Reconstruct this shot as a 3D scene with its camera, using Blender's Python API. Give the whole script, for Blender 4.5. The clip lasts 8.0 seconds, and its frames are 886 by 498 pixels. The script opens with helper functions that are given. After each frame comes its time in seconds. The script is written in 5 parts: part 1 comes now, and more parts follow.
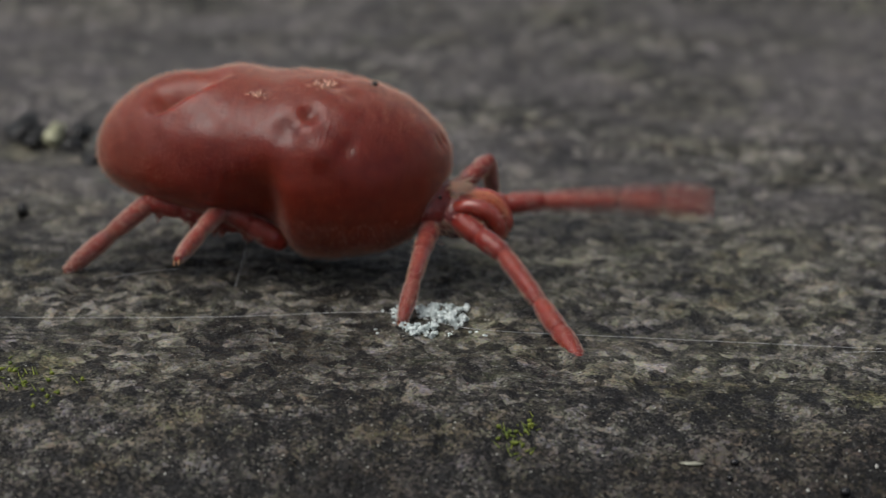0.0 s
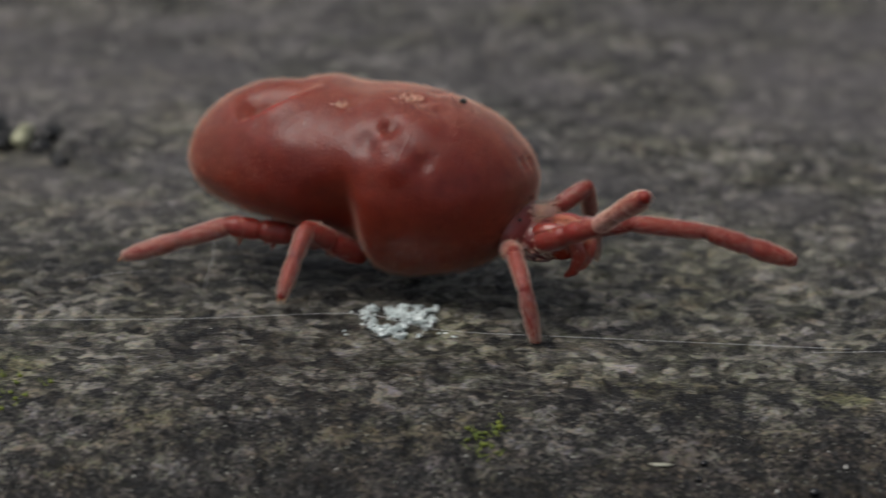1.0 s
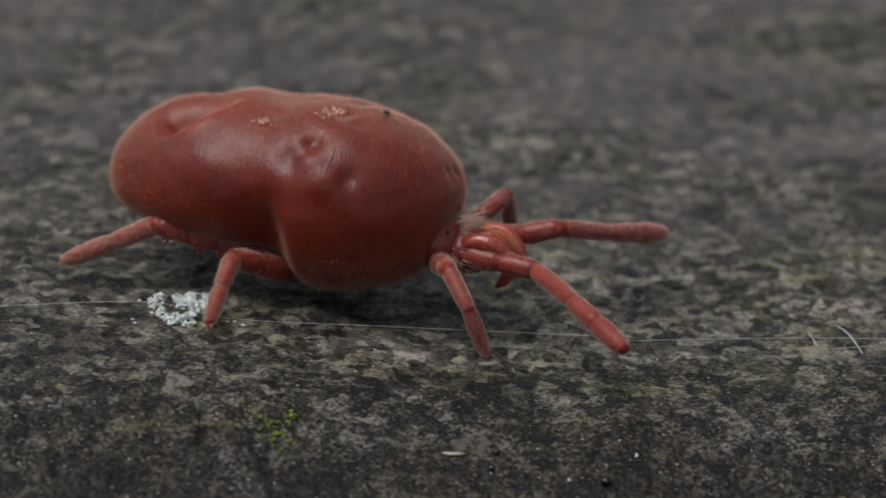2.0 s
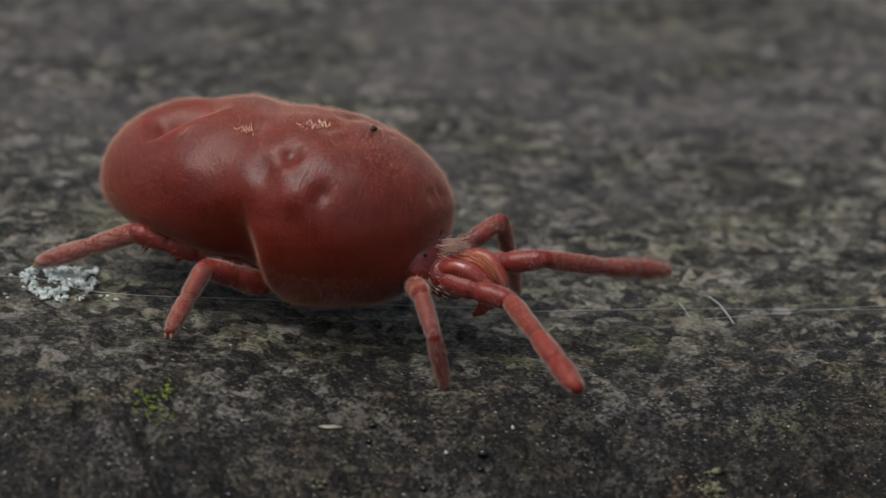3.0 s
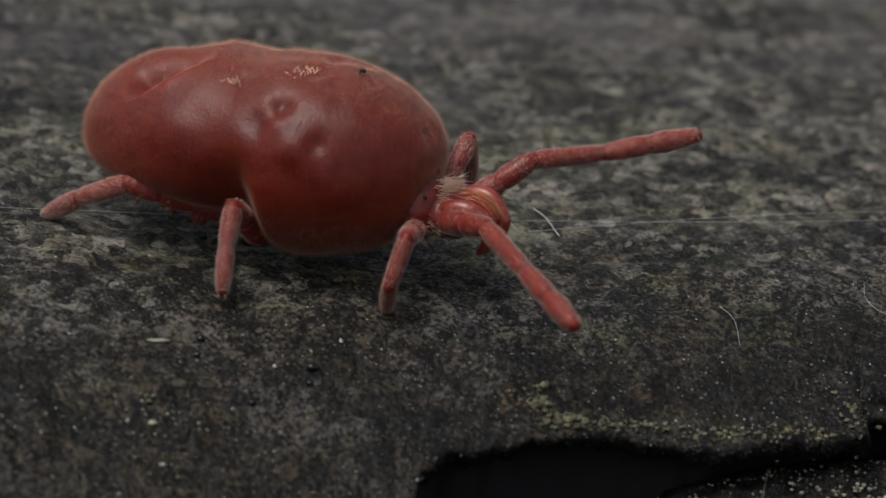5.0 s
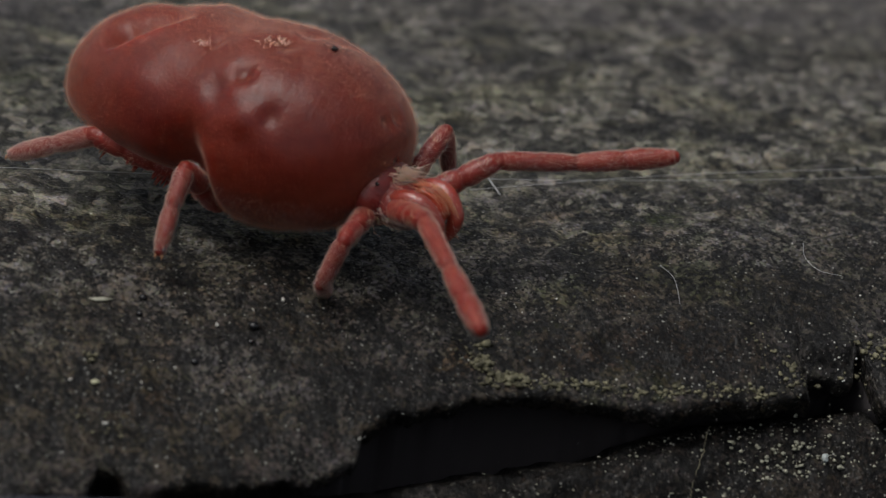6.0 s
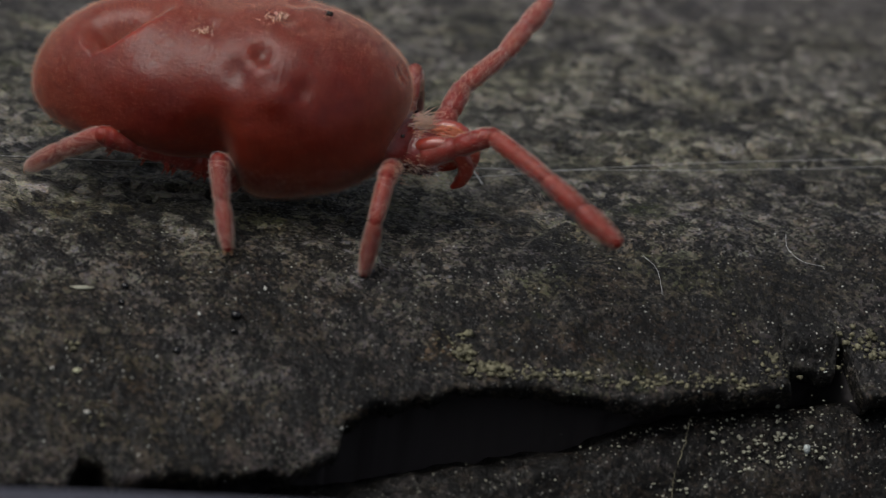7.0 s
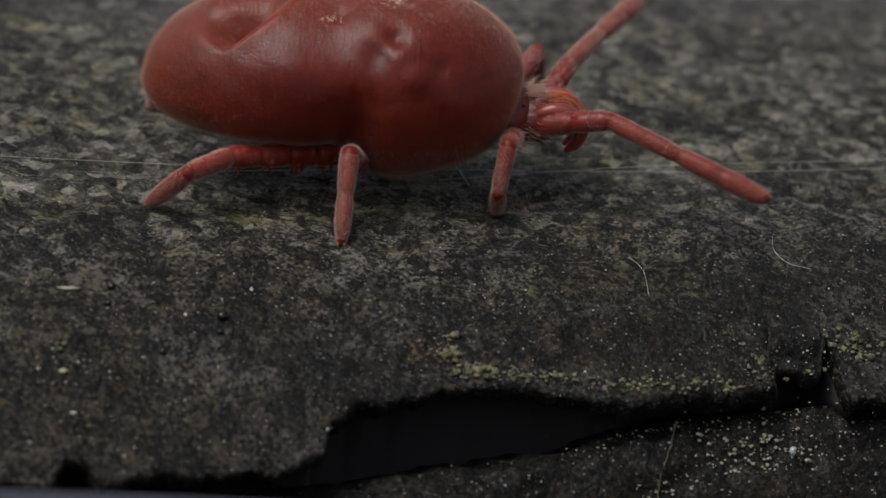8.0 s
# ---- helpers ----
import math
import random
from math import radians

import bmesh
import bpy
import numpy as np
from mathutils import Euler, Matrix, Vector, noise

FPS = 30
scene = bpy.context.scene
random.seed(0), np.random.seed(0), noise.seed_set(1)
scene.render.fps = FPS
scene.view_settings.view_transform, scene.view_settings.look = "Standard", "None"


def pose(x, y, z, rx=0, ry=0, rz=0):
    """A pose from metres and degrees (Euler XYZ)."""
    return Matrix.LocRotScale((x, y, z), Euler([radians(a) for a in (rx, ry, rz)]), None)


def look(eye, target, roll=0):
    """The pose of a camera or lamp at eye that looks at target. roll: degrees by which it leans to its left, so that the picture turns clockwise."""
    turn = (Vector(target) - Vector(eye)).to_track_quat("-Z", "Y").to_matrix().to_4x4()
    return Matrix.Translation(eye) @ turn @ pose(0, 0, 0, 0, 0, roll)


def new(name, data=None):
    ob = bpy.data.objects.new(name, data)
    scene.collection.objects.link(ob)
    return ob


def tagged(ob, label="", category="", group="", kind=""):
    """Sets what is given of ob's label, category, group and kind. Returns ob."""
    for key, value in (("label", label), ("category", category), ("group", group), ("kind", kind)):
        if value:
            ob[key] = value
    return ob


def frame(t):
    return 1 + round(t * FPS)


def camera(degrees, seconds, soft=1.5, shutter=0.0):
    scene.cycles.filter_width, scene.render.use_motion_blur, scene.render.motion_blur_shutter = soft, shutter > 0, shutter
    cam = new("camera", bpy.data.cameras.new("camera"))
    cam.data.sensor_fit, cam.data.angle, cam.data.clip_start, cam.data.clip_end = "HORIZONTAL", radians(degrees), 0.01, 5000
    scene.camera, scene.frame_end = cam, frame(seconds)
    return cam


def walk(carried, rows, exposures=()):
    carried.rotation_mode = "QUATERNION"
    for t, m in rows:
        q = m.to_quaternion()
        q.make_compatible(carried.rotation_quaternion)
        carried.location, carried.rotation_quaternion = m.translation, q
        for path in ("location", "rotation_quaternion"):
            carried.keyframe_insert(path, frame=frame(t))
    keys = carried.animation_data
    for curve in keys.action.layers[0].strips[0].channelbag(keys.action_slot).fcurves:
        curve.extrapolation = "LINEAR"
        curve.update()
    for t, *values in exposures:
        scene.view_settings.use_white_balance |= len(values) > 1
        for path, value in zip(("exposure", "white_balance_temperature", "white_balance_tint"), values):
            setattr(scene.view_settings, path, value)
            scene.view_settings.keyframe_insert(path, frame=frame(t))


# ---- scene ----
# ---- camera: a long macro lens, some four centimetres from a mite four millimetres long ----
MM = 0.001
cam = camera(14.0, 8.0, soft=1.35, shutter=0.4)
cam.data.dof.use_dof = True
cam.data.dof.focus_distance = 36.9 * MM
cam.data.dof.aperture_fstop = 270.0
PATH = [  # seconds; x, y, z in millimetres; yaw, pitch, roll
    (0, 0.000, -39.178, 12.730, 0.000, -18.000, 0.000),
    (0.5, 0.038, -39.147, 12.740, 0.049, -18.030, -0.047),
    (0.6, 0.038, -39.144, 12.743, 0.048, -18.028, -0.031),
    (0.8, 0.038, -39.137, 12.748, -0.017, -18.047, -0.001),
    (1, 0.038, -39.130, 12.754, -0.459, -18.038, 0.030),
    (1.2, -0.120, -39.142, 12.768, -1.971, -17.987, 0.402),
    (1.4, -0.279, -39.154, 12.781, -2.931, -18.025, 0.774),
    (1.5, -0.358, -39.160, 12.788, -3.243, -18.038, 0.960),
    (1.6, -0.399, -39.140, 12.805, -3.785, -18.100, 1.080),
    (1.8, -0.482, -39.099, 12.840, -4.371, -18.314, 1.320),
    (2, -0.565, -39.057, 12.875, -4.948, -18.372, 1.560),
    (2.2, -0.698, -39.085, 12.933, -5.526, -18.487, 1.571),
    (3.3, -1.100, -38.989, 12.969, -8.367, -18.939, 2.503),
    (3.5, -1.174, -38.972, 12.975, -8.664, -19.024, 2.673),
    (3.7, -1.258, -38.933, 13.014, -9.269, -19.335, 2.855),
    (3.9, -1.342, -38.894, 13.052, -9.835, -19.651, 3.037),
    (4, -1.385, -38.874, 13.071, -9.970, -19.683, 3.128),
    (4.2, -1.409, -38.846, 13.094, -10.396, -19.922, 3.258),
    (4.5, -1.447, -38.803, 13.127, -10.830, -20.075, 3.454),
    (4.7, -1.474, -38.778, 13.123, -11.295, -20.307, 3.552),
    (5, -1.514, -38.741, 13.117, -11.684, -20.436, 3.700),
    (5.2, -1.567, -38.822, 13.213, -12.072, -20.659, 3.834),
    (6.3, -1.708, -38.708, 13.313, -13.163, -21.374, 4.409),
    (6.5, -1.734, -38.687, 13.331, -13.282, -21.436, 4.513),
    (6.7, -1.731, -38.686, 13.334, -13.324, -21.469, 4.561),
    (7, -1.727, -38.685, 13.339, -13.407, -21.501, 4.633),
    (7.5, -1.745, -38.674, 13.338, -13.558, -21.509, 4.697),
    (8, -1.744, -38.660, 13.372, -13.672, -21.523, 4.863),
]
walk(cam, [(t, pose(x * MM, y * MM, z * MM, 90 + pitch, 0, yaw) @ pose(0, 0, 0, 0, 0, roll)) for t, x, y, z, yaw, pitch, roll in PATH],
     exposures=[(0, -0.15), (2, -0.2), (3.5, -0.28), (5, -0.36), (6.5, -0.42), (8, -0.42)])

# ---- light: bright overcast, strongest from overhead ----
world = bpy.data.worlds.new("overcast")
scene.world = world
world.use_nodes = True
wt = world.node_tree
sky = wt.nodes.new("ShaderNodeTexSky")
sky.sky_type = "NISHITA"
sky.sun_disc = False
sky.sun_elevation, sky.sun_rotation = radians(67), radians(254)
sky.air_density, sky.dust_density, sky.ozone_density = 1.0, 4.0, 1.0
cloud = wt.nodes.new("ShaderNodeHueSaturation")
cloud.inputs["Saturation"].default_value = 0.36
wt.links.new(sky.outputs[0], cloud.inputs["Color"])
wt.links.new(cloud.outputs[0], wt.nodes["Background"].inputs[0])
wt.nodes["Background"].inputs[1].default_value = 0.098
sun = new("sun", bpy.data.lights.new("sun", "SUN"))
sun.data.energy, sun.data.angle, sun.data.color = 1.75, radians(36), (1.0, 0.965, 0.915)
sun.matrix_basis = look((-0.372, -0.105, 0.922), (0, 0, 0))


# ---- materials ----
def material(name, color=(0.5, 0.5, 0.5), rough=0.6, **extra):
    mat = bpy.data.materials.new(name)
    mat.use_nodes = True
    b = mat.node_tree.nodes["Principled BSDF"]
    b.inputs["Base Color"].default_value = (*color, 1)
    b.inputs["Roughness"].default_value = rough
    for key, value in extra.items():
        b.inputs[key.replace("_", " ")].default_value = value
    return mat


class Nodes:
    """Short hand for wiring the nodes of one material."""

    def __init__(self, mat):
        self.t = mat.node_tree
        self.out = self.t.nodes["Principled BSDF"]
        self.co = self.t.nodes.new("ShaderNodeTexCoord").outputs["Object"]

    def link(self, a, b):
        self.t.links.new(a, b)
        return b

    def scaled(self, sx, sy, sz):
        n = self.t.nodes.new("ShaderNodeMapping")
        n.inputs["Scale"].default_value = (sx, sy, sz)
        self.link(self.co, n.inputs["Vector"])
        return n.outputs[0]

    def noise(self, co, detail=4.0, rough=0.6, warp=0.0, scale=1.0):
        n = self.t.nodes.new("ShaderNodeTexNoise")
        n.inputs["Scale"].default_value, n.inputs["Detail"].default_value = scale, detail
        n.inputs["Roughness"].default_value, n.inputs["Distortion"].default_value = rough, warp
        self.link(co, n.inputs["Vector"])
        return n.outputs["Fac"]

    def cells(self, co, scale=1.0, color=True):
        n = self.t.nodes.new("ShaderNodeTexVoronoi")
        n.inputs["Scale"].default_value = scale
        self.link(co, n.inputs["Vector"])
        return n.outputs["Color" if color else "Distance"]

    def mosaic(self, sx, sy, warp):
        """Grains of one grey each, with crisp uneven borders."""
        n = self.t.nodes.new("ShaderNodeTexNoise")
        n.inputs["Scale"].default_value, n.inputs["Detail"].default_value = 0.9 * sx, 3.0
        self.link(self.co, n.inputs["Vector"])
        away = self.t.nodes.new("ShaderNodeVectorMath")
        away.operation = "MULTIPLY_ADD"
        away.inputs[1].default_value = (2 * warp, 2 * warp, 2 * warp)
        self.link(n.outputs["Color"], away.inputs[0])
        self.link(self.co, away.inputs[2])
        m = self.t.nodes.new("ShaderNodeMapping")
        m.inputs["Scale"].default_value = (sx, sy, sy)
        self.link(away.outputs[0], m.inputs["Vector"])
        sep = self.t.nodes.new("ShaderNodeSeparateColor")
        self.link(self.cells(m.outputs[0]), sep.inputs[0])
        return sep.outputs[0], sep.outputs[2]

    def dots(self, scale, size, rare):
        """Small scattered round dots."""
        n = self.t.nodes.new("ShaderNodeTexVoronoi")
        n.inputs["Scale"].default_value = scale
        self.link(self.co, n.inputs["Vector"])
        sep = self.t.nodes.new("ShaderNodeSeparateColor")
        self.link(n.outputs["Color"], sep.inputs[0])
        near = self.ramp(n.outputs["Distance"], [(size * 0.7, grey(1)), (size * 1.3, grey(0))])
        return self.math("MULTIPLY", near, self.ramp(sep.outputs[1], [(rare, grey(0)), (rare + 0.1, grey(0.9))]))

    def tinted(self, fac, a, color):
        n = self.t.nodes.new("ShaderNodeMix")
        n.data_type, n.blend_type = "RGBA", "MULTIPLY"
        for i, v in ((0, fac), (6, a), (7, color)):
            if isinstance(v, float):
                n.inputs[i].default_value = v
            elif isinstance(v, tuple):
                n.inputs[i].default_value = (*v, 1)
            else:
                self.link(v, n.inputs[i])
        return n.outputs[2]

    def math(self, op, a, b=0.5, c=None):
        n = self.t.nodes.new("ShaderNodeMath")
        n.operation = op
        for i, v in enumerate((a, b, c)):
            if v is None:
                continue
            if isinstance(v, (int, float)):
                n.inputs[i].default_value = v
            else:
                self.link(v, n.inputs[i])
        return n.outputs[0]

    def ramp(self, fac, stops):
        n = self.t.nodes.new("ShaderNodeValToRGB")
        e = n.color_ramp.elements
        while len(e) < len(stops):
            e.new(0.5)
        for el, (p, c) in zip(e, stops):
            el.position = p
            el.color = (*c, 1) if len(c) == 3 else c
        self.link(fac, n.inputs[0])
        return n.outputs[0]

    def mix(self, fac, a, b):
        n = self.t.nodes.new("ShaderNodeMix")
        n.data_type = "RGBA"
        for i, v in ((0, fac), (6, a), (7, b)):
            if isinstance(v, (int, float)):
                n.inputs[i].default_value = v
            elif isinstance(v, tuple):
                n.inputs[i].default_value = (*v, 1)
            else:
                self.link(v, n.inputs[i])
        return n.outputs[2]

    def bump(self, height, strength, distance):
        n = self.t.nodes.new("ShaderNodeBump")
        n.inputs["Strength"].default_value, n.inputs["Distance"].default_value = strength, distance
        self.link(height, n.inputs["Height"])
        self.link(n.outputs[0], self.out.inputs["Normal"])


def grey(v):
    return (v, v, v)


STAINS_AND_SHADE = [  # x, y, half width, half depth in millimetres, how much of the colour is left
    (-1.37, -4.37, 0.34, 0.34, 0.30), (-1.06, -6.75, 0.55, 0.40, 0.35), (4.71, -1.75, 0.35, 0.28, 0.30), (2.69, -0.34, 0.22, 0.40, 0.35),
    (5.99, -6.45, 0.35, 0.30, 0.50), (6.08, 0.85, 0.28, 0.60, 0.30), (5.14, -0.41, 0.22, 0.45, 0.35), (6.98, -4.1, 0.45, 0.28, 0.45),
    (11.0, 0.95, 0.32, 0.70, 0.30), (10.06, 0.42, 0.28, 0.60, 0.35), (8.32, 0.78, 0.28, 0.60, 0.35), (3.9, -6.52, 0.34, 0.22, 0.45),
    # the patch at 9.78, -6.85 paints the shade inside the notch
    (1.0, -6.8, 0.55, 0.35, 0.5), (5.6, -6.15, 0.35, 0.30, 0.45), (6.45, -6.0, 0.4, 0.16, 0.45), (9.78, -6.85, 0.36, 0.36, 0.3), (9.3, -6.2, 0.5, 0.35, 0.5),
    # three wide patches that darken the front towards the right
    (8.5, -6.7, 1.9, 0.55, 0.68), (7.0, -5.6, 1.3, 0.55, 0.75), (10.6, -5.9, 1.5, 1.1, 0.68)]
PALE_STAINS = [(2.0, -4.3, 0.40, 0.34, 1.4), (3.9, -2.88, 0.9, 0.45, 1.4), (6.55, -2.44, 1.1, 0.55, 1.2), (8.33, -4.87, 0.7, 0.34, 1.15),
               (1.97, -6.93, 0.45, 0.34, 1.35), (4.91, -6.42, 0.45, 0.18, 1.5), (3.0, -6.83, 0.35, 0.24, 1.4)]
TINTS = [  # x, y, half width, half depth, colour: algae and brown rot
    (8.58, -5.89, 0.6, 0.4, (0.86, 1.00, 0.90)), (7.15, -6.1, 0.45, 0.34, (0.92, 1.0, 0.78)), (4.34, -4.9, 0.40, 0.34, (1.03, 1.06, 0.75)), (-4.17, -4.53, 0.6, 0.6, (1.0, 1.05, 0.75)),
    (8.0, -6.9, 1.5, 0.42, (0.86, 0.66, 0.48)), (5.9, -6.95, 0.28, 0.22, (1.40, 1.05, 0.60)), (2.68, -7.4, 0.7, 0.35, (0.90, 0.76, 0.58))]


def stained(n, tone):
    """Stains of the plank's own: dark spots, pale worn ones, algae and brown decay, and the notch's painted shade, each
    with a ragged border.
    """
    wob = n.t.nodes.new("ShaderNodeTexNoise")
    wob.inputs["Scale"].default_value, wob.inputs["Detail"].default_value = 3200, 4
    n.link(n.co, wob.inputs["Vector"])
    away = n.t.nodes.new("ShaderNodeVectorMath")
    away.operation = "MULTIPLY_ADD"
    away.inputs[1].default_value = (0.6 * MM, 0.6 * MM, 0)
    n.link(wob.outputs["Color"], away.inputs[0])
    n.link(n.co, away.inputs[2])
    for x, y, wx, wy, c in STAINS_AND_SHADE + PALE_STAINS + TINTS:
        m = n.t.nodes.new("ShaderNodeMapping")
        m.inputs["Location"].default_value = (-(x + 0.3) / wx, -(y + 0.3) / wy, 0)
        m.inputs["Scale"].default_value = (1000 / wx, 1000 / wy, 0)
        n.link(away.outputs[0], m.inputs["Vector"])
        far = n.t.nodes.new("ShaderNodeVectorMath")
        far.operation = "LENGTH"
        n.link(m.outputs[0], far.inputs[0])
        tone = n.tinted(n.ramp(far.outputs["Value"], [(0.45, grey(1)), (0.98, grey(0))]), tone, c if isinstance(c, tuple) else (c, c, c * 1.04))
    return tone


def wood_material(name, wet_or_shade=0.0, green=0.5, shade_tint=(1.0, 1.0, 1.0), spots=False):
    """Grey-brown weathered wood: a crust of pale flakes and grit over dark gaps, olive algae, and brown rotten tones
    with painted shade towards the broken edge.
    """
    mat = material(name, rough=0.7)
    n = Nodes(mat)
    broad = n.noise(n.scaled(360, 620, 620), 3, 0.55, 0.4)
    patch = n.noise(n.scaled(3500, 2700, 2700), 5, 0.68, 0.2)
    fine = n.noise(n.scaled(15000, 12000, 12000), 3, 0.7)
    flake, _ = n.mosaic(7000, 5600, 0.00002)
    plate, _ = n.mosaic(3300, 3000, 0.00004)
    grit, hue = n.mosaic(30000, 27000, 0.00001)
    sep = n.t.nodes.new("ShaderNodeSeparateXYZ")
    n.link(n.co, sep.inputs[0])
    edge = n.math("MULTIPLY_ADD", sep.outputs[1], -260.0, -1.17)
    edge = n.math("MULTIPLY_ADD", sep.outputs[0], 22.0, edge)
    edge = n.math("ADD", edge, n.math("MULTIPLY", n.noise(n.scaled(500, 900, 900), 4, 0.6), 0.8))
    # the front's shade is painted with this mask, along with its rotten grit and brown
    rot_shade = n.ramp(n.math("ADD", edge, wet_or_shade), [(0.30, grey(0)), (1.0, grey(1))])
    far_side = n.ramp(n.math("MULTIPLY_ADD", sep.outputs[1], 130.0, 0.55), [(0.35, grey(0)), (0.9, grey(1))])
    v = n.math("ADD", n.math("MULTIPLY_ADD", n.math("ADD", broad, -0.5), 0.24, 0.138), n.math("MULTIPLY_ADD", n.math("ADD", patch, -0.5), n.math("MULTIPLY_ADD", rot_shade, 0.06, 0.22), 0.20))
    v = n.math("ADD", v, n.math("MULTIPLY_ADD", n.math("ADD", fine, -0.5), 0.24, 0.08))
    v = n.math("ADD", v, n.math("MULTIPLY_ADD", n.math("ADD", flake, -0.5), n.math("MULTIPLY_ADD", rot_shade, 0.02, 0.215), 0.072))
    v = n.math("ADD", v, n.math("MULTIPLY", n.math("ADD", plate, -0.5), 0.09))
    v = n.math("ADD", v, n.math("MULTIPLY_ADD", n.math("ADD", grit, -0.5), n.math("MULTIPLY_ADD", rot_shade, 0.27, 0.10), 0.085))
    mottle = n.noise(n.scaled(1700, 1400, 1400), 3, 0.6, 0.5)
    v = n.math("ADD", v, n.math("MULTIPLY", n.math("ADD", mottle, -0.5), n.math("MULTIPLY_ADD", rot_shade, 0.15, 0.07)))
    v = n.math("MULTIPLY_ADD", rot_shade, -0.036, v)
    tone = n.ramp(v, [(0.44, (0.004, 0.004, 0.005)), (0.505, (0.021, 0.019, 0.0165)), (0.55, (0.046, 0.043, 0.037)),
                      (0.595, (0.083, 0.077, 0.069)), (0.64, (0.130, 0.121, 0.112)), (0.74, (0.30, 0.282, 0.265))])
    tone = n.tinted(0.9, tone, n.ramp(hue, [(0.1, (1.06, 0.95, 0.80)), (0.35, (1.0, 1.0, 1.0)), (0.6, (0.88, 1.0, 0.78)), (0.85, (0.94, 0.96, 1.14))]))
    crack = n.math("MULTIPLY", n.ramp(n.noise(n.scaled(900, 13000, 13000), 3, 0.6), [(0.37, grey(1)), (0.42, grey(0))]),
                   n.ramp(n.noise(n.scaled(700, 1500, 1500), 2, 0.5), [(0.46, grey(0)), (0.54, grey(0.9))]))
    tone = n.mix(crack, tone, (0.006, 0.005, 0.005))
    algae = n.ramp(n.noise(n.scaled(420, 560, 560), 5, 0.65), [(0.48, grey(0)), (0.62, grey(green))])
    tone = n.tinted(algae, tone, (0.93, 0.96, 0.66))
    tint = n.noise(n.scaled(1500, 2100, 2100), 3, 0.6)
    tone = n.tinted(n.ramp(tint, [(0.54, grey(0)), (0.66, grey(0.8))]), tone, (0.98, 0.93, 1.06))
    tone = n.tinted(n.ramp(tint, [(0.32, grey(0.9)), (0.46, grey(0))]), tone, (0.88, 0.79, 0.70))
    blotch = n.ramp(n.noise(n.scaled(1300, 1300, 1300), 4, 0.65, 0.6), [(0.33, grey(0.8)), (0.41, grey(0))])
    tone = n.tinted(blotch, tone, (0.16, 0.17, 0.19))
    brown = n.noise(n.scaled(800, 1100, 1100), 3, 0.6)
    tone = n.tinted(n.math("MULTIPLY", rot_shade, n.ramp(brown, [(0.42, grey(0)), (0.58, grey(1))])), tone, (0.68, 0.60, 0.50))
    tone = n.tinted(rot_shade, tone, (0.425, 0.42, 0.455))
    # further shade painted into the colour just above the lip
    lip_shade = n.math("MULTIPLY", n.ramp(edge, [(0.88, grey(0)), (1.15, grey(1))]), n.ramp(broad, [(0.36, grey(1)), (0.62, grey(0.5))]))
    tone = n.tinted(lip_shade, tone, (0.60, 0.55, 0.52))
    # sky sheen on the far wood, painted as paler grey patches
    far_sheen = n.ramp(n.noise(n.scaled(260, 420, 420), 4, 0.6, 0.3), [(0.40, grey(0)), (0.60, grey(0.55))])
    tone = n.mix(n.math("MULTIPLY", far_sheen, far_side), tone, (0.122, 0.112, 0.116))
    moss = n.math("MULTIPLY", n.ramp(n.noise(n.scaled(650, 800, 800), 4, 0.7), [(0.60, grey(0)), (0.70, grey(0.5))]), n.ramp(grit, [(0.3, grey(0.2)), (0.8, grey(1))]))
    tone = n.mix(moss, tone, (0.045, 0.058, 0.014))
    # an even multiplier that dims the colour where the wood lies in shade
    tone = n.tinted(1.0, tone, shade_tint)
    tone = n.tinted(1.0, tone, n.ramp(far_side, [(0.0, (0.99, 0.985, 0.92)), (1.0, (1.0, 0.985, 0.98))]))
    if spots:
        tone = stained(n, tone)
    # tiny glints painted into the colour as two layers of pale dots
    glint = n.dots(11000, 0.13, 0.83)
    tone = n.mix(glint, tone, (0.50, 0.50, 0.45))
    tone = n.mix(n.dots(17000, 0.19, 0.74), tone, (0.24, 0.24, 0.21))
    tone = n.mix(n.dots(25000, 0.24, 0.72), tone, (0.11, 0.105, 0.098))
    tone = n.mix(n.dots(14500, 0.26, 0.60), tone, (0.006, 0.006, 0.007))
    n.link(tone, n.out.inputs["Base Color"])
    n.link(n.ramp(n.math("ADD", n.math("MULTIPLY", patch, 0.5), n.math("MULTIPLY", hue, 0.5)), [(0.3, grey(0.42)), (0.6, grey(0.85))]), n.out.inputs["Roughness"])
    n.out.inputs["Specular IOR Level"].default_value = 0.35
    relief = n.math("ADD", n.math("MULTIPLY", patch, 0.5), n.math("MULTIPLY", fine, 0.5))
    n.bump(n.math("ADD", n.math("ADD", relief, n.math("MULTIPLY", flake, 0.22)), n.math("MULTIPLY", grit, 0.26)), 1.0, 0.06 * MM)
    return mat


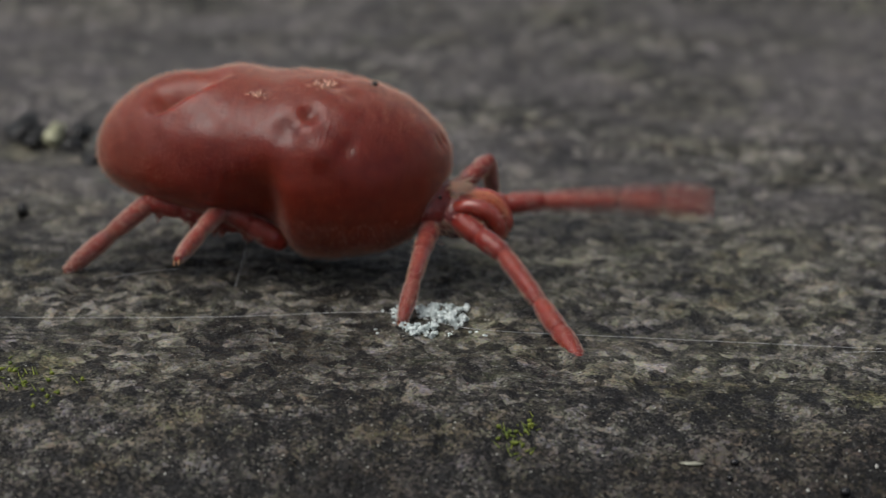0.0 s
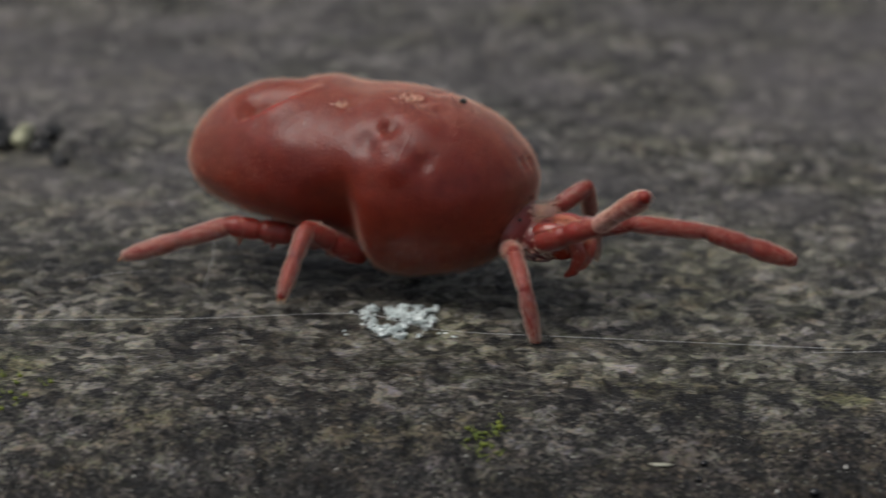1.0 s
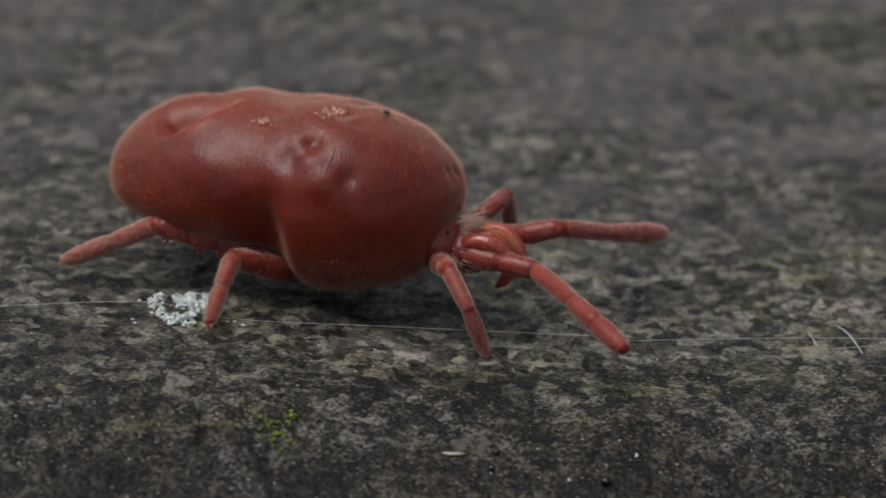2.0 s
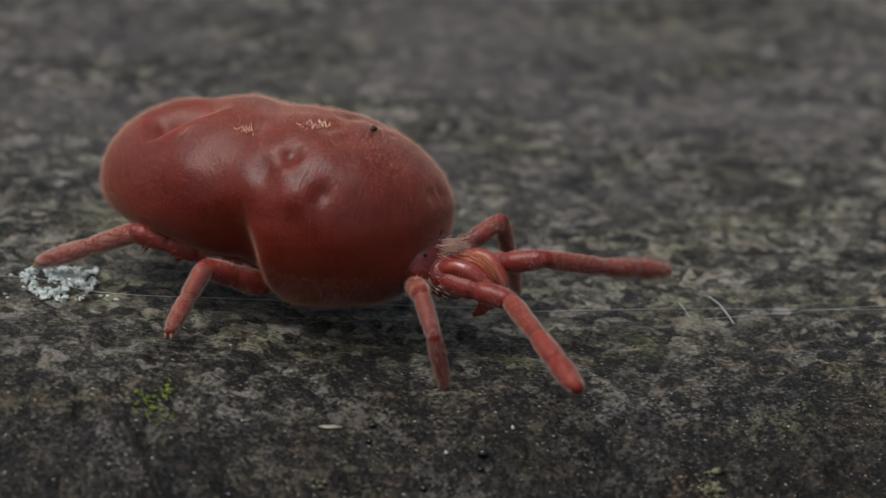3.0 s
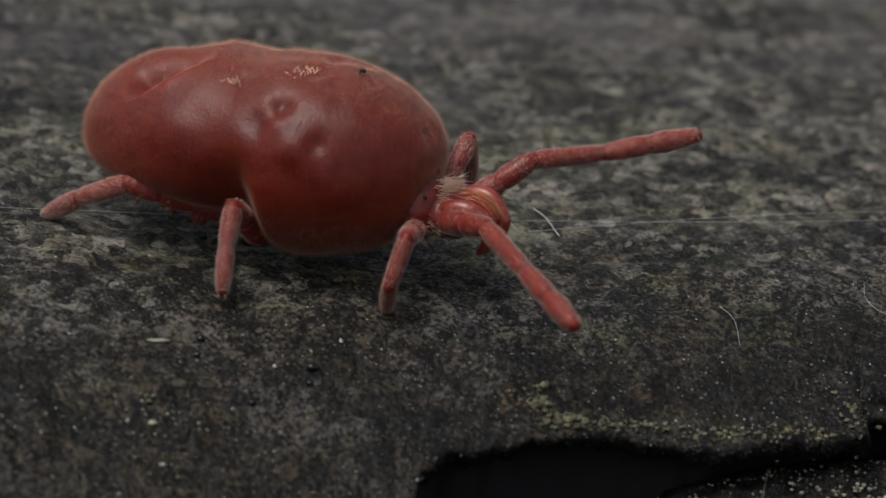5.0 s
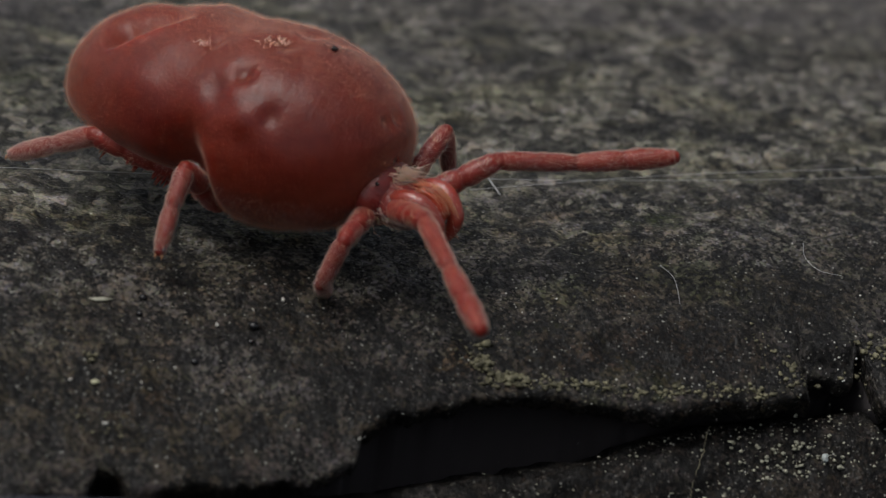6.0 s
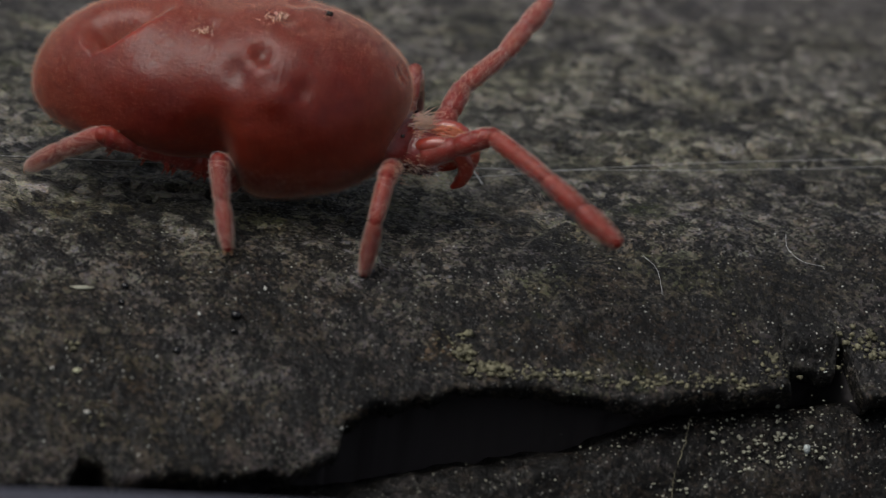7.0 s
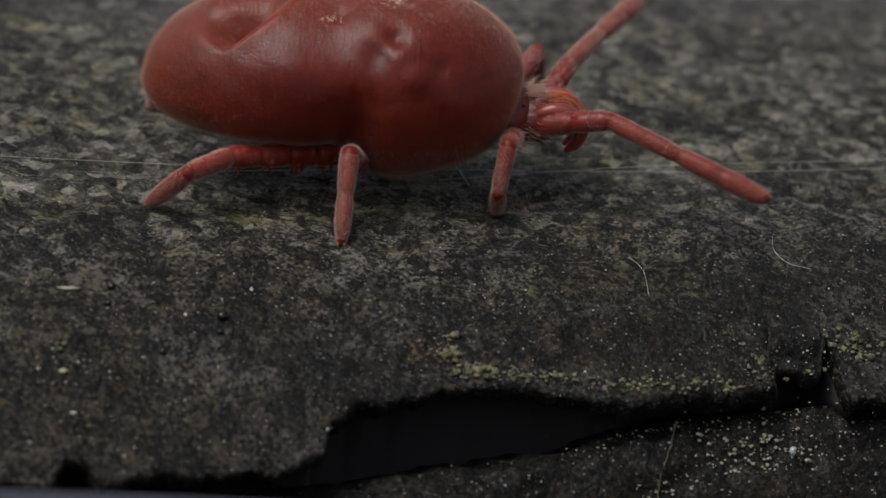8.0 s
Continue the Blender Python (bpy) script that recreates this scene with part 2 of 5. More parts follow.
def velvet_material(name, deep, light, sheen=0.5, wrinkle=0.5, gloss=0.3, flesh=0.35, wet_or_shade=0.0, striae=0.0):
    mat = material(name, deep, 0.42, Coat_Weight=wet_or_shade, Coat_Roughness=0.36 if flesh > 0.6 else 0.2, Sheen_Weight=sheen, Sheen_Roughness=0.26, Sheen_Tint=(1.0, 0.60, 0.48, 1),
                   Subsurface_Weight=flesh, Subsurface_Scale=(0.55 if flesh > 0.75 else 0.3) * MM, Specular_IOR_Level=gloss)
    n = Nodes(mat)
    n.out.inputs["Subsurface Radius"].default_value = (1.0, 0.22, 0.10)
    broad = n.noise(n.scaled(900, 900, 900), 3, 0.55, 0.3)
    fine = n.noise(n.scaled(9000, 9000, 9000), 3, 0.6)
    v = n.math("ADD", n.math("MULTIPLY", broad, 0.75), n.math("MULTIPLY", fine, 0.3))
    n.link(n.ramp(v, [(0.36, deep), (0.68, light)]), n.out.inputs["Base Color"])
    n.link(n.ramp(fine, [(0.3, grey(0.32)), (0.7, grey(0.50))]), n.out.inputs["Roughness"])
    skin = n.math("ADD", fine, n.noise(n.scaled(26000, 26000, 26000), 2, 0.6))
    if striae:
        skin = n.math("ADD", skin, n.math("MULTIPLY", n.noise(n.scaled(34000, 5000, 7000), 2, 0.5, 0.4), striae))
    n.bump(skin, wrinkle, 0.02 * MM)
    n.link(n.t.nodes["Bump"].outputs[0], n.out.inputs["Coat Normal"])
    return mat


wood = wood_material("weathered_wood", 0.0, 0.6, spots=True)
# dimmed copy of the wood: the shade below the lip is in its colour
wood_front = wood_material("shaded_rotten_wood", 0.8, 0.4, (0.46, 0.43, 0.43))
# the hollow's shade is partly put into this even colour
wood_inner = material("rotten_hollow_shade", (0.085, 0.075, 0.078), 0.95)
body_red = velvet_material("mite_skin", (0.115, 0.0072, 0.0050), (0.22, 0.025, 0.0095), 0.4, 0.25, 0.3, 0.85, 0.18, 0.8)
leg_red = velvet_material("leg_skin", (0.21, 0.025, 0.018), (0.37, 0.074, 0.052), 1.0, 0.35, 0.3, 0.5)
thigh_red = velvet_material("thigh_skin", (0.18, 0.011, 0.007), (0.31, 0.030, 0.018), 0.3, 0.35, 0.4, 0.7, 0.25)
coat_red = material("velvet_hair", (0.70, 0.235, 0.115), 0.6, Specular_IOR_Level=0.1, Subsurface_Weight=0.5, Subsurface_Scale=0.05 * MM)
leg_hair = material("leg_hair", (0.88, 0.54, 0.42), 0.5, Specular_IOR_Level=0.2, Subsurface_Weight=0.5, Subsurface_Scale=0.05 * MM)
bristle_peach = material("peach_bristle", (0.92, 0.50, 0.39), 0.4, Subsurface_Weight=0.6, Subsurface_Scale=0.05 * MM)
head_hair = material("head_bristle", (0.66, 0.24, 0.14), 0.3, Subsurface_Weight=0.6, Subsurface_Scale=0.05 * MM)
mouth_amber = material("amber_cuticle", (0.32, 0.032, 0.013), 0.18, Subsurface_Weight=0.2, Subsurface_Scale=0.15 * MM)
blade_amber = material("pale_amber", (0.36, 0.06, 0.028), 0.2, Subsurface_Weight=0.3, Subsurface_Scale=0.1 * MM)
palp_red = velvet_material("palp_skin", (0.20, 0.017, 0.009), (0.36, 0.045, 0.022), 0.1, 0.3, 0.6, 0.5, 0.9)
joint_red = velvet_material("joint_skin", (0.17, 0.014, 0.010), (0.28, 0.04, 0.025), 0.5, 0.4)
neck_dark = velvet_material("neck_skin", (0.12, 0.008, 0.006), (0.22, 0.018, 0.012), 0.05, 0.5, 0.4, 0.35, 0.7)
claw_pale = material("claw_horn", (0.50, 0.26, 0.14), 0.4)
eye_black = material("eye_black", (0.01, 0.006, 0.006), 0.12)
crust_white = material("white_crust", (0.80, 0.84, 0.80), 0.7)
moss_green = material("moss_green", (0.17, 0.22, 0.02), 0.6)
silk = material("silk", (0.50, 0.51, 0.52), 0.3)
grit_grey = material("grit_grey", (0.36, 0.36, 0.28), 0.5)
lichen_yellow = material("lichen_crumb", (0.34, 0.32, 0.16), 0.6)
lichen_pale = material("pale_grain", (0.62, 0.62, 0.58), 0.35)
chip_dark = material("dark_chip", (0.012, 0.012, 0.012), 0.5)
chip_light = material("light_chip", (0.42, 0.42, 0.28), 0.6)
paint_blue = material("blue_grey_paint", (0.10, 0.11, 0.15), 0.5)
bead_black = material("bead_black", (0.012, 0.012, 0.013), 0.12)
chip_grey = material("chip_grey", (0.50, 0.50, 0.46), 0.5)
soil = material("soil", (0.05, 0.045, 0.035), 0.9)
for m_, a_, b_ in ((paint_blue, (0.036, 0.037, 0.052), (0.055, 0.057, 0.078)), (lichen_yellow, (0.04, 0.037, 0.018), (0.25, 0.235, 0.145)), (crust_white, (0.42, 0.48, 0.47), (0.85, 0.92, 0.90)), (moss_green, (0.07, 0.11, 0.01), (0.24, 0.28, 0.03)), (soil, (0.03, 0.028, 0.02), (0.08, 0.075, 0.05))):
    n_ = Nodes(m_)
    n_.link(n_.ramp(n_.noise(n_.scaled(9000, 9000, 9000), 3), [(0.35, a_), (0.65, b_)]), n_.out.inputs["Base Color"])


# ---- building helpers: all shapes are worked out in millimetres ----
def part(name, verts, faces, mats, parent=None, label="", index=None, smooth=True):
    me = bpy.data.meshes.new(name)
    me.from_pydata((np.asarray(verts, float) * MM).tolist(), [], faces if isinstance(faces, list) else faces.tolist())
    for m in mats if isinstance(mats, (list, tuple)) else [mats]:
        me.materials.append(m)
    if index is not None:
        me.polygons.foreach_set("material_index", np.asarray(index, np.int32))
    me.polygons.foreach_set("use_smooth", np.full(len(me.polygons), smooth))
    me.update()
    ob = new(name, me)
    ob.parent = parent
    if label:
        tagged(ob, label)
    return ob


def joined(*pieces):
    """Several (verts, faces) as one."""
    vs, fs, base = [], [], 0
    for v, f in pieces:
        v = np.asarray(v, float)
        vs.append(v)
        fs += [[i + base for i in face] for face in (f if isinstance(f, list) else f.tolist())]
        base += len(v)
    return np.concatenate(vs), fs


def ring_faces(rows, cols, closed=True):
    """Quads of a grid of rows by cols; closed round the columns."""
    r, c = np.meshgrid(np.arange(rows - 1), np.arange(cols if closed else cols - 1), indexing="ij")
    r, c = r.ravel(), c.ravel()
    d = (c + 1) % cols
    return np.stack([r * cols + c, r * cols + d, (r + 1) * cols + d, (r + 1) * cols + c], 1)


def lattice(ix, iy, seed):
    h = (ix.astype(np.int64) * 374761393 + iy.astype(np.int64) * 668265263 + seed * 974634777) & 0x7FFFFFFF
    h = ((h ^ (h >> 13)) * 1274126177) & 0x7FFFFFFF
    return ((h ^ (h >> 16)) & 0xFFFF) / 65535.0


def value_noise(x, y, seed):
    ix, iy = np.floor(x), np.floor(y)
    fx, fy = x - ix, y - iy
    fx, fy = fx * fx * (3 - 2 * fx), fy * fy * (3 - 2 * fy)
    a, b = lattice(ix, iy, seed), lattice(ix + 1, iy, seed)
    c, d = lattice(ix, iy + 1, seed), lattice(ix + 1, iy + 1, seed)
    return (a * (1 - fx) + b * fx) * (1 - fy) + (c * (1 - fx) + d * fx) * fy - 0.5


def ground_base(x, y):
    """The plank's top, and its rounded front edge."""
    return 0.24 / (1 + np.exp((x - 1.8) / 0.7)) - 0.12 * np.maximum(0, -4.8 - y) ** 2


def grain(x, y):
    """Weathered relief: ridges along the grain, scabs and grit."""
    wob = 0.5 * value_noise(x * 0.4, y * 0.3, 3)
    z = 0.10 * value_noise(x * 0.22, (y + wob) * 1.0, 11) + 0.075 * value_noise(x * 0.9, (y + wob) * 1.8, 12)
    z += 0.070 * value_noise(x * 2.6, y * 2.6, 13) + 0.055 * value_noise(x * 5.2, y * 4.4, 14)
    z += 0.040 * value_noise(x * 10.5, y * 9.0, 15)
    scab = value_noise(x * 2.6, y * 2.2, 18) + 0.6 * value_noise(x * 6.5, y * 5.0, 19)
    z += 0.05 * np.clip(scab * 8 - 0.4, 0, 1)
    pit = value_noise(x * 2.1, y * 2.4, 16) + 0.5 * value_noise(x * 5.0, y * 5.0, 17)
    return (0.42 + 0.06 * np.clip((-5.6 - y) / 1.2, 0, 1)) * z - 0.07 * np.clip((pit - 0.30) * 3, 0, 1) - 0.02


def ground_z(x, y):
    x, y = np.asarray(x, float), np.asarray(y, float)
    jag = 0.08 * value_noise(x * 7.0, y * 7.0, 21)
    notch = np.clip((x - 9.42 + jag) / 0.05, 0, 1) * np.clip((10.14 - x + jag) / 0.05, 0, 1) * np.clip((-6.84 - y + jag) / 0.08, 0, 1)
    crack = np.exp(-((x - 10.16 + jag) / 0.05) ** 2) * np.clip((-6.7 - y) / 0.2, 0, 1)
    return ground_base(x, y) + grain(x, y) - 0.2 * notch - 0.06 * crack


def spread(lo, hi, step, far_lo, far_hi):
    """Even steps between lo and hi, growing ones out to far_lo and far_hi."""
    mid = np.arange(lo, hi + step / 2, step)
    up, down, s, a, b = [], [], step, mid[-1], mid[0]
    while a < far_hi:
        s *= 1.12
        a += s
        up.append(a)
    s = step
    while b > far_lo:
        s *= 1.12
        b -= s
        down.append(b)
    return np.array(down[::-1] + mid.tolist() + up)


def tube(points, radii, segs=10, caps=True):
    """A round tube through points, with domed ends."""
    p = np.asarray(points, float)
    r = np.asarray(radii, float)
    d = np.gradient(p, axis=0)
    d /= np.linalg.norm(d, axis=1)[:, None]
    if caps:
        head = [p[0] - d[0] * r[0] * k for k in (0.98, 0.75, 0.4)]
        tail = [p[-1] + d[-1] * r[-1] * k for k in (0.4, 0.75, 0.98)]
        p = np.concatenate([head, p, tail])
        r = np.concatenate([r[0] * np.array([0.2, 0.66, 0.92]), r, r[-1] * np.array([0.92, 0.66, 0.2])])
        d = np.concatenate([[d[0]] * 3, d, [d[-1]] * 3])
    ref = np.array([0.0, 0.0, 1.0])
    if abs(d[0] @ ref) > 0.9:
        ref = np.array([0.0, 1.0, 0.0])
    a = np.linspace(0, 2 * math.pi, segs, endpoint=False)
    vs = []
    for q, t, w in zip(p, d, r):
        u = np.cross(t, ref)
        u /= np.linalg.norm(u)
        v = np.cross(u, t)
        ref = v
        vs.append(q + w * (np.cos(a)[:, None] * u + np.sin(a)[:, None] * v))
    n = len(p)
    faces = ring_faces(n, segs).tolist()
    faces += [list(range(segs))[::-1], list(range((n - 1) * segs, n * segs))]
    return np.concatenate(vs), faces


def cones(bases, ways, length, radius, rng, bend=0.0):
    """Hairs: a three-sided spike at each base along its way."""
    b, w = np.asarray(bases, float), np.asarray(ways, float)
    w = w / np.linalg.norm(w, axis=1)[:, None]
    ref = np.where(np.abs(w[:, 2:3]) > 0.9, [[1.0, 0, 0]], [[0, 0, 1.0]])
    u = np.cross(w, ref)
    u /= np.linalg.norm(u, axis=1)[:, None]
    v = np.cross(w, u)
    ln = length * rng.uniform(0.6, 1.25, (len(b), 1))
    vs = [b + radius * (math.cos(k) * u + math.sin(k) * v) for k in (0, 2.094, 4.189)] + [b + w * ln + bend * ln * v]
    verts = np.stack(vs, 1).reshape(-1, 3)
    i = np.arange(len(b))[:, None] * 4
    faces = np.concatenate([i + [[0, 1, 3]], i + [[1, 2, 3]], i + [[2, 0, 3]]])
    return verts, faces


def blob(center, radii, rng, rough=0.12, rings=8, segs=12, seed=1):
    """A lumpy ellipsoid."""
    th = np.linspace(0.06, math.pi - 0.06, rings)
    ph = np.linspace(0, 2 * math.pi, segs, endpoint=False)
    t, p = np.meshgrid(th, ph, indexing="ij")
    n = np.stack([np.sin(t) * np.cos(p), np.sin(t) * np.sin(p), np.cos(t)], -1).reshape(-1, 3)
    k = 1 + rough * rng.uniform(-1, 1, len(n))
    v = np.asarray(center) + n * k[:, None] * np.asarray(radii)
    faces = ring_faces(rings, segs).tolist() + [list(range(segs))[::-1], list(range((rings - 1) * segs, rings * segs))]
    return v, faces


# ---- the setting ----
LIP_X = [-60, -2.0, 1.7, 2.12, 2.24, 2.44, 2.56, 3.4, 4.3, 4.74, 4.84, 5.2, 6.1, 7.2, 7.9, 8.7, 9.4, 10.5, 13.0, 60]
LIP_Y = [-8.6, -8.5, -8.28, -8.2, -7.99, -7.97, -8.18, -8.1, -8.03, -7.9, -7.6, -7.45, -7.30, -7.37, -7.47, -7.42, -7.37, -7.47, -7.5, -7.6]


def lip(x):
    gap = np.clip((x - 9.42) / 0.06, 0, 1) * np.clip((10.14 - x) / 0.06, 0, 1)
    gap = 0.42 * gap + 0.2 * np.clip((x - 9.98) / 0.05, 0, 1) * np.clip((10.16 - x) / 0.05, 0, 1)
    return np.interp(x, LIP_X, LIP_Y) + gap + 0.07 * value_noise(x * 3.1, x * 0 + 0.5, 31) + 0.07 * value_noise(x * 8.0, x * 0 + 0.5, 32) + 0.05 * value_noise(x * 19.0, x * 0 + 0.5, 33)


def build_plank():
    xs = spread(-7.0, 14.5, 0.042, -70, 80)
    ys = spread(-7.2, 2.4, 0.042, -7.25, 60)[::-1]
    ys = ys[ys >= -7.2]
    gx, gy = np.meshgrid(xs, ys, indexing="ij")
    edge = lip(gx)
    s = np.clip((-4.8 - gy) / 2.4, 0, 1)
    gy = gy + s * s * (edge + 7.2)
    gz = ground_z(gx, gy)
    sheet = np.stack([gx, gy, gz], -1)
    rows = [sheet]
    last = sheet[:, -1]
    rough = value_noise(xs * 5.0, xs * 0 + 3.5, 41)
    for back, down in ((-0.02, 0.05), (0.03, 0.14), (0.10, 0.22), (0.35, 0.30), (0.7, 0.5), (0.85, 1.3), (0.9, 14.0)):
        q = last.copy()
        q[:, 1] += back
        q[:, 2] -= down * (1 + 0.5 * rough)
        rows.append(q[:, None])
    grid = np.concatenate(rows, 1)
    nx, ny = grid.shape[:2]
    faces = ring_faces(nx, ny, closed=False)[:, ::-1]
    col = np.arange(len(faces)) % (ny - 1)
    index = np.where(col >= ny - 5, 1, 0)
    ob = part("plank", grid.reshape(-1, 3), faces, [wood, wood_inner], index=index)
    tagged(ob, "weathered grey-brown wooden plank with algae and a rotten front edge", "plank", kind="structure")
    return ob


LEDGE_X = [-60, 1.0, 4.06, 4.73, 5.5, 6.3, 7.0, 7.35, 7.75, 8.4, 9.2, 10.0, 10.6, 14.0, 60]
LEDGE_Z = [-2.6, -2.3, -1.75, -1.65, -1.61, -1.54, -1.48, -1.42, -1.31, -1.22, -1.18, -1.15, -1.06, -1.0, -1.0]


def build_ledge(plank):
    xs = spread(0.5, 14.0, 0.05, -70, 80)
    v = np.concatenate([np.linspace(-5.0, -0.3, 8), np.linspace(-0.2, 0.25, 8), np.arange(0.3, 2.6, 0.05), np.linspace(2.8, 14, 10)])
    gx, gv = np.meshgrid(xs, v, indexing="ij")
    top = np.interp(gx, LEDGE_X, LEDGE_Z) + 0.06 * value_noise(gx * 3.3, gx * 0 + 0.5, 51) + 0.04 * value_noise(gx * 9.1, gx * 0 + 0.5, 52)
    run = np.maximum(gv, 0)
    back = np.maximum(-gv, 0)
    gz = top - 0.78 * run - 0.45 * back - 0.1 * np.exp(-(gv / 0.12) ** 2)
    gy = -6.19 + 0.9 * top - 0.62 * run + back
    rel = 0.09 * value_noise(gx * 1.6, gv * 2.4, 53) + 0.06 * value_noise(gx * 4.5, gv * 6.0, 54) + 0.035 * value_noise(gx * 11.0, gv * 13.0, 55)
    gz = gz + rel * 0.8
    gy = gy - rel * 0.6
    grid = np.stack([gx, gy, gz], -1)
    faces = ring_faces(len(xs), len(v), closed=False)
    return part("splinter", grid.reshape(-1, 3), faces, wood_front, plank, "rotten splinter below the hollow edge, shade in its colour")


def build_ground():
    a = np.concatenate([-np.geomspace(260, 4, 24), np.geomspace(4, 260, 24)])
    gx, gy = np.meshgrid(a, a, indexing="ij")
    gz = -60 + 6 * value_noise(gx * 0.02, gy * 0.02, 61)
    ob = part("ground", np.stack([gx, gy, gz], -1).reshape(-1, 3), ring_faces(48, 48, closed=False), soil)
    tagged(ob, "dark bare soil under the plank", "ground", kind="structure")


def build_rail():
    """The blurred board that stands in front of the plank, its top just below the plank's."""
    n = 60
    a = np.linspace(-45, 30, n)
    prof = [(-0.0, -60.0), (0.0, -0.55), (0.1, -0.16), (0.4, 0.0), (3.2, 0.0), (3.6, -0.2), (3.8, -0.6), (3.8, -60.0)]
    grid = []
    for x in a:
        for back, up in prof:
            grid.append((x + 0.13 * back, -10.72 - 0.13 * x - back, 0.085 + up + 0.02 * math.sin(x * 0.9)))
    k = len(prof)
    faces = ring_faces(n, k).tolist() + [list(range(k))[::-1], list(range((n - 1) * k, n * k))]
    tagged(part("front_board", grid, faces, paint_blue, smooth=False), "bluish-grey board standing in front of the plank", "board", kind="structure")


# ---- the mite: x ahead, z up from the ground under its middle ----
HIGH = 1.1


def body_shape(s, a):
    """Points of the body's skin: s from tail (-1) to head (1), a round it from the belly."""
    end = np.power(np.clip(1 - np.abs(s) ** 2.5, 0, 1), 1 / 2.15)
    x = np.where(s > 0, 2.03, 1.97) * s
    lobe = 1 / (1 + np.exp(-(s - 0.11) / 0.055))
    up = 1.03 * end * (1 - 0.05 * np.exp(-((s + 0.02) / 0.16) ** 2))
    low = (0.58 + 0.44 * lobe) * end
    wide = (1.12 + 0.08 * lobe) * np.power(np.clip(1 - np.abs(s) ** 2.4, 0, 1), 1 / 2.1)
    c, q = np.cos(a), np.sin(a)
    z = np.where(c < 0, -c * up, -c * low)
    off = x - 0.20
    pinch = 0.30 * np.exp(-((off / np.where(off > 0, 0.20, 0.36)) ** 2)) * (1 / (1 + np.exp((z - 0.02) / 0.15)))
    y = np.sign(q) * np.abs(q) ** 0.92 * wide * (1 - pinch)
    return np.stack([x, y, z], -1)


DIMPLES = [  # where, how wide along x, y and z, how deep
    (-1.05, 0.42, 0.78, 0.28, 0.28, 0.25, 0.05), (0.42, 0.94, 0.64, 0.16, 0.20, 0.14, 0.046), (0.62, 0.78, 0.77, 0.11, 0.13, 0.12, 0.06),
    (1.07, 0.90, 0.46, 0.10, 0.14, 0.10, 0.045), (0.76, 0.22, 1.0, 0.12, 0.14, 0.2, 0.05), (1.0, 0.35, 0.92, 0.12, 0.12, 0.2, 0.03),
    (0.06, 0.48, 0.93, 0.10, 0.12, 0.12, 0.04), (0.3, 0.0, 1.0, 0.3, 0.16, 0.2, 0.02), (1.92, 0.08, 0.40, 0.06, 0.07, 0.09, 0.04),
    (1.95, 0.0, -0.2, 0.2, 0.5, 0.3, 0.10),
]
BULGES = [  # the same, how high
    (-1.2, 0.0, 0.95, 0.4, 0.5, 0.4, 0.03), (0.20, 1.0, 0.48, 0.20, 0.2, 0.18, 0.02), (-0.55, 1.0, 0.45, 0.35, 0.3, 0.2, 0.03),
    (0.82, 1.0, 0.42, 0.2, 0.25, 0.15, 0.045), (0.62, 0.95, 0.62, 0.12, 0.2, 0.12, 0.03),
]


FOLD = [np.array(q) for q in ((-0.44, 0.30, 0.98), (-1.04, 0.70, 0.62))]


def fold_depth(p, side):
    """A pocket on the hind back: a crisp raised lip along FOLD, sunk behind it."""
    a, b = (q * [1, side, 1] for q in FOLD)
    along = (b - a) / np.linalg.norm(b - a)
    up = np.array([-0.25, 0.45 * side, 0.85])
    across = np.cross(along, up)
    across *= np.sign(-across[0]) / np.linalg.norm(across)
    r = p - a
    u = (r @ along) / np.linalg.norm(b - a)
    d = r @ across + 0.05 * np.sin(u * 3.1)
    off = np.linalg.norm(r - (r @ along)[..., None] * along - (r @ across)[..., None] * across, axis=-1)
    window = np.clip((u + 0.15) / 0.8, 0, 1) ** 0.8 * np.clip((1.2 - u) / 0.42, 0, 1) * np.exp(-((off / 0.35) ** 4))
    window = window * window * (3 - 2 * window)
    back = np.maximum(d, 0)
    pocket = 0.40 * (1 - np.exp(-back / 0.065)) * np.exp(-((back / 0.38) ** 2))
    return window * np.where(d > 0, pocket, -0.035 * np.clip(u * 2.5, 0, 1) * (1 - np.exp(d / 0.03)) * np.exp(-((d / 0.12) ** 2)))


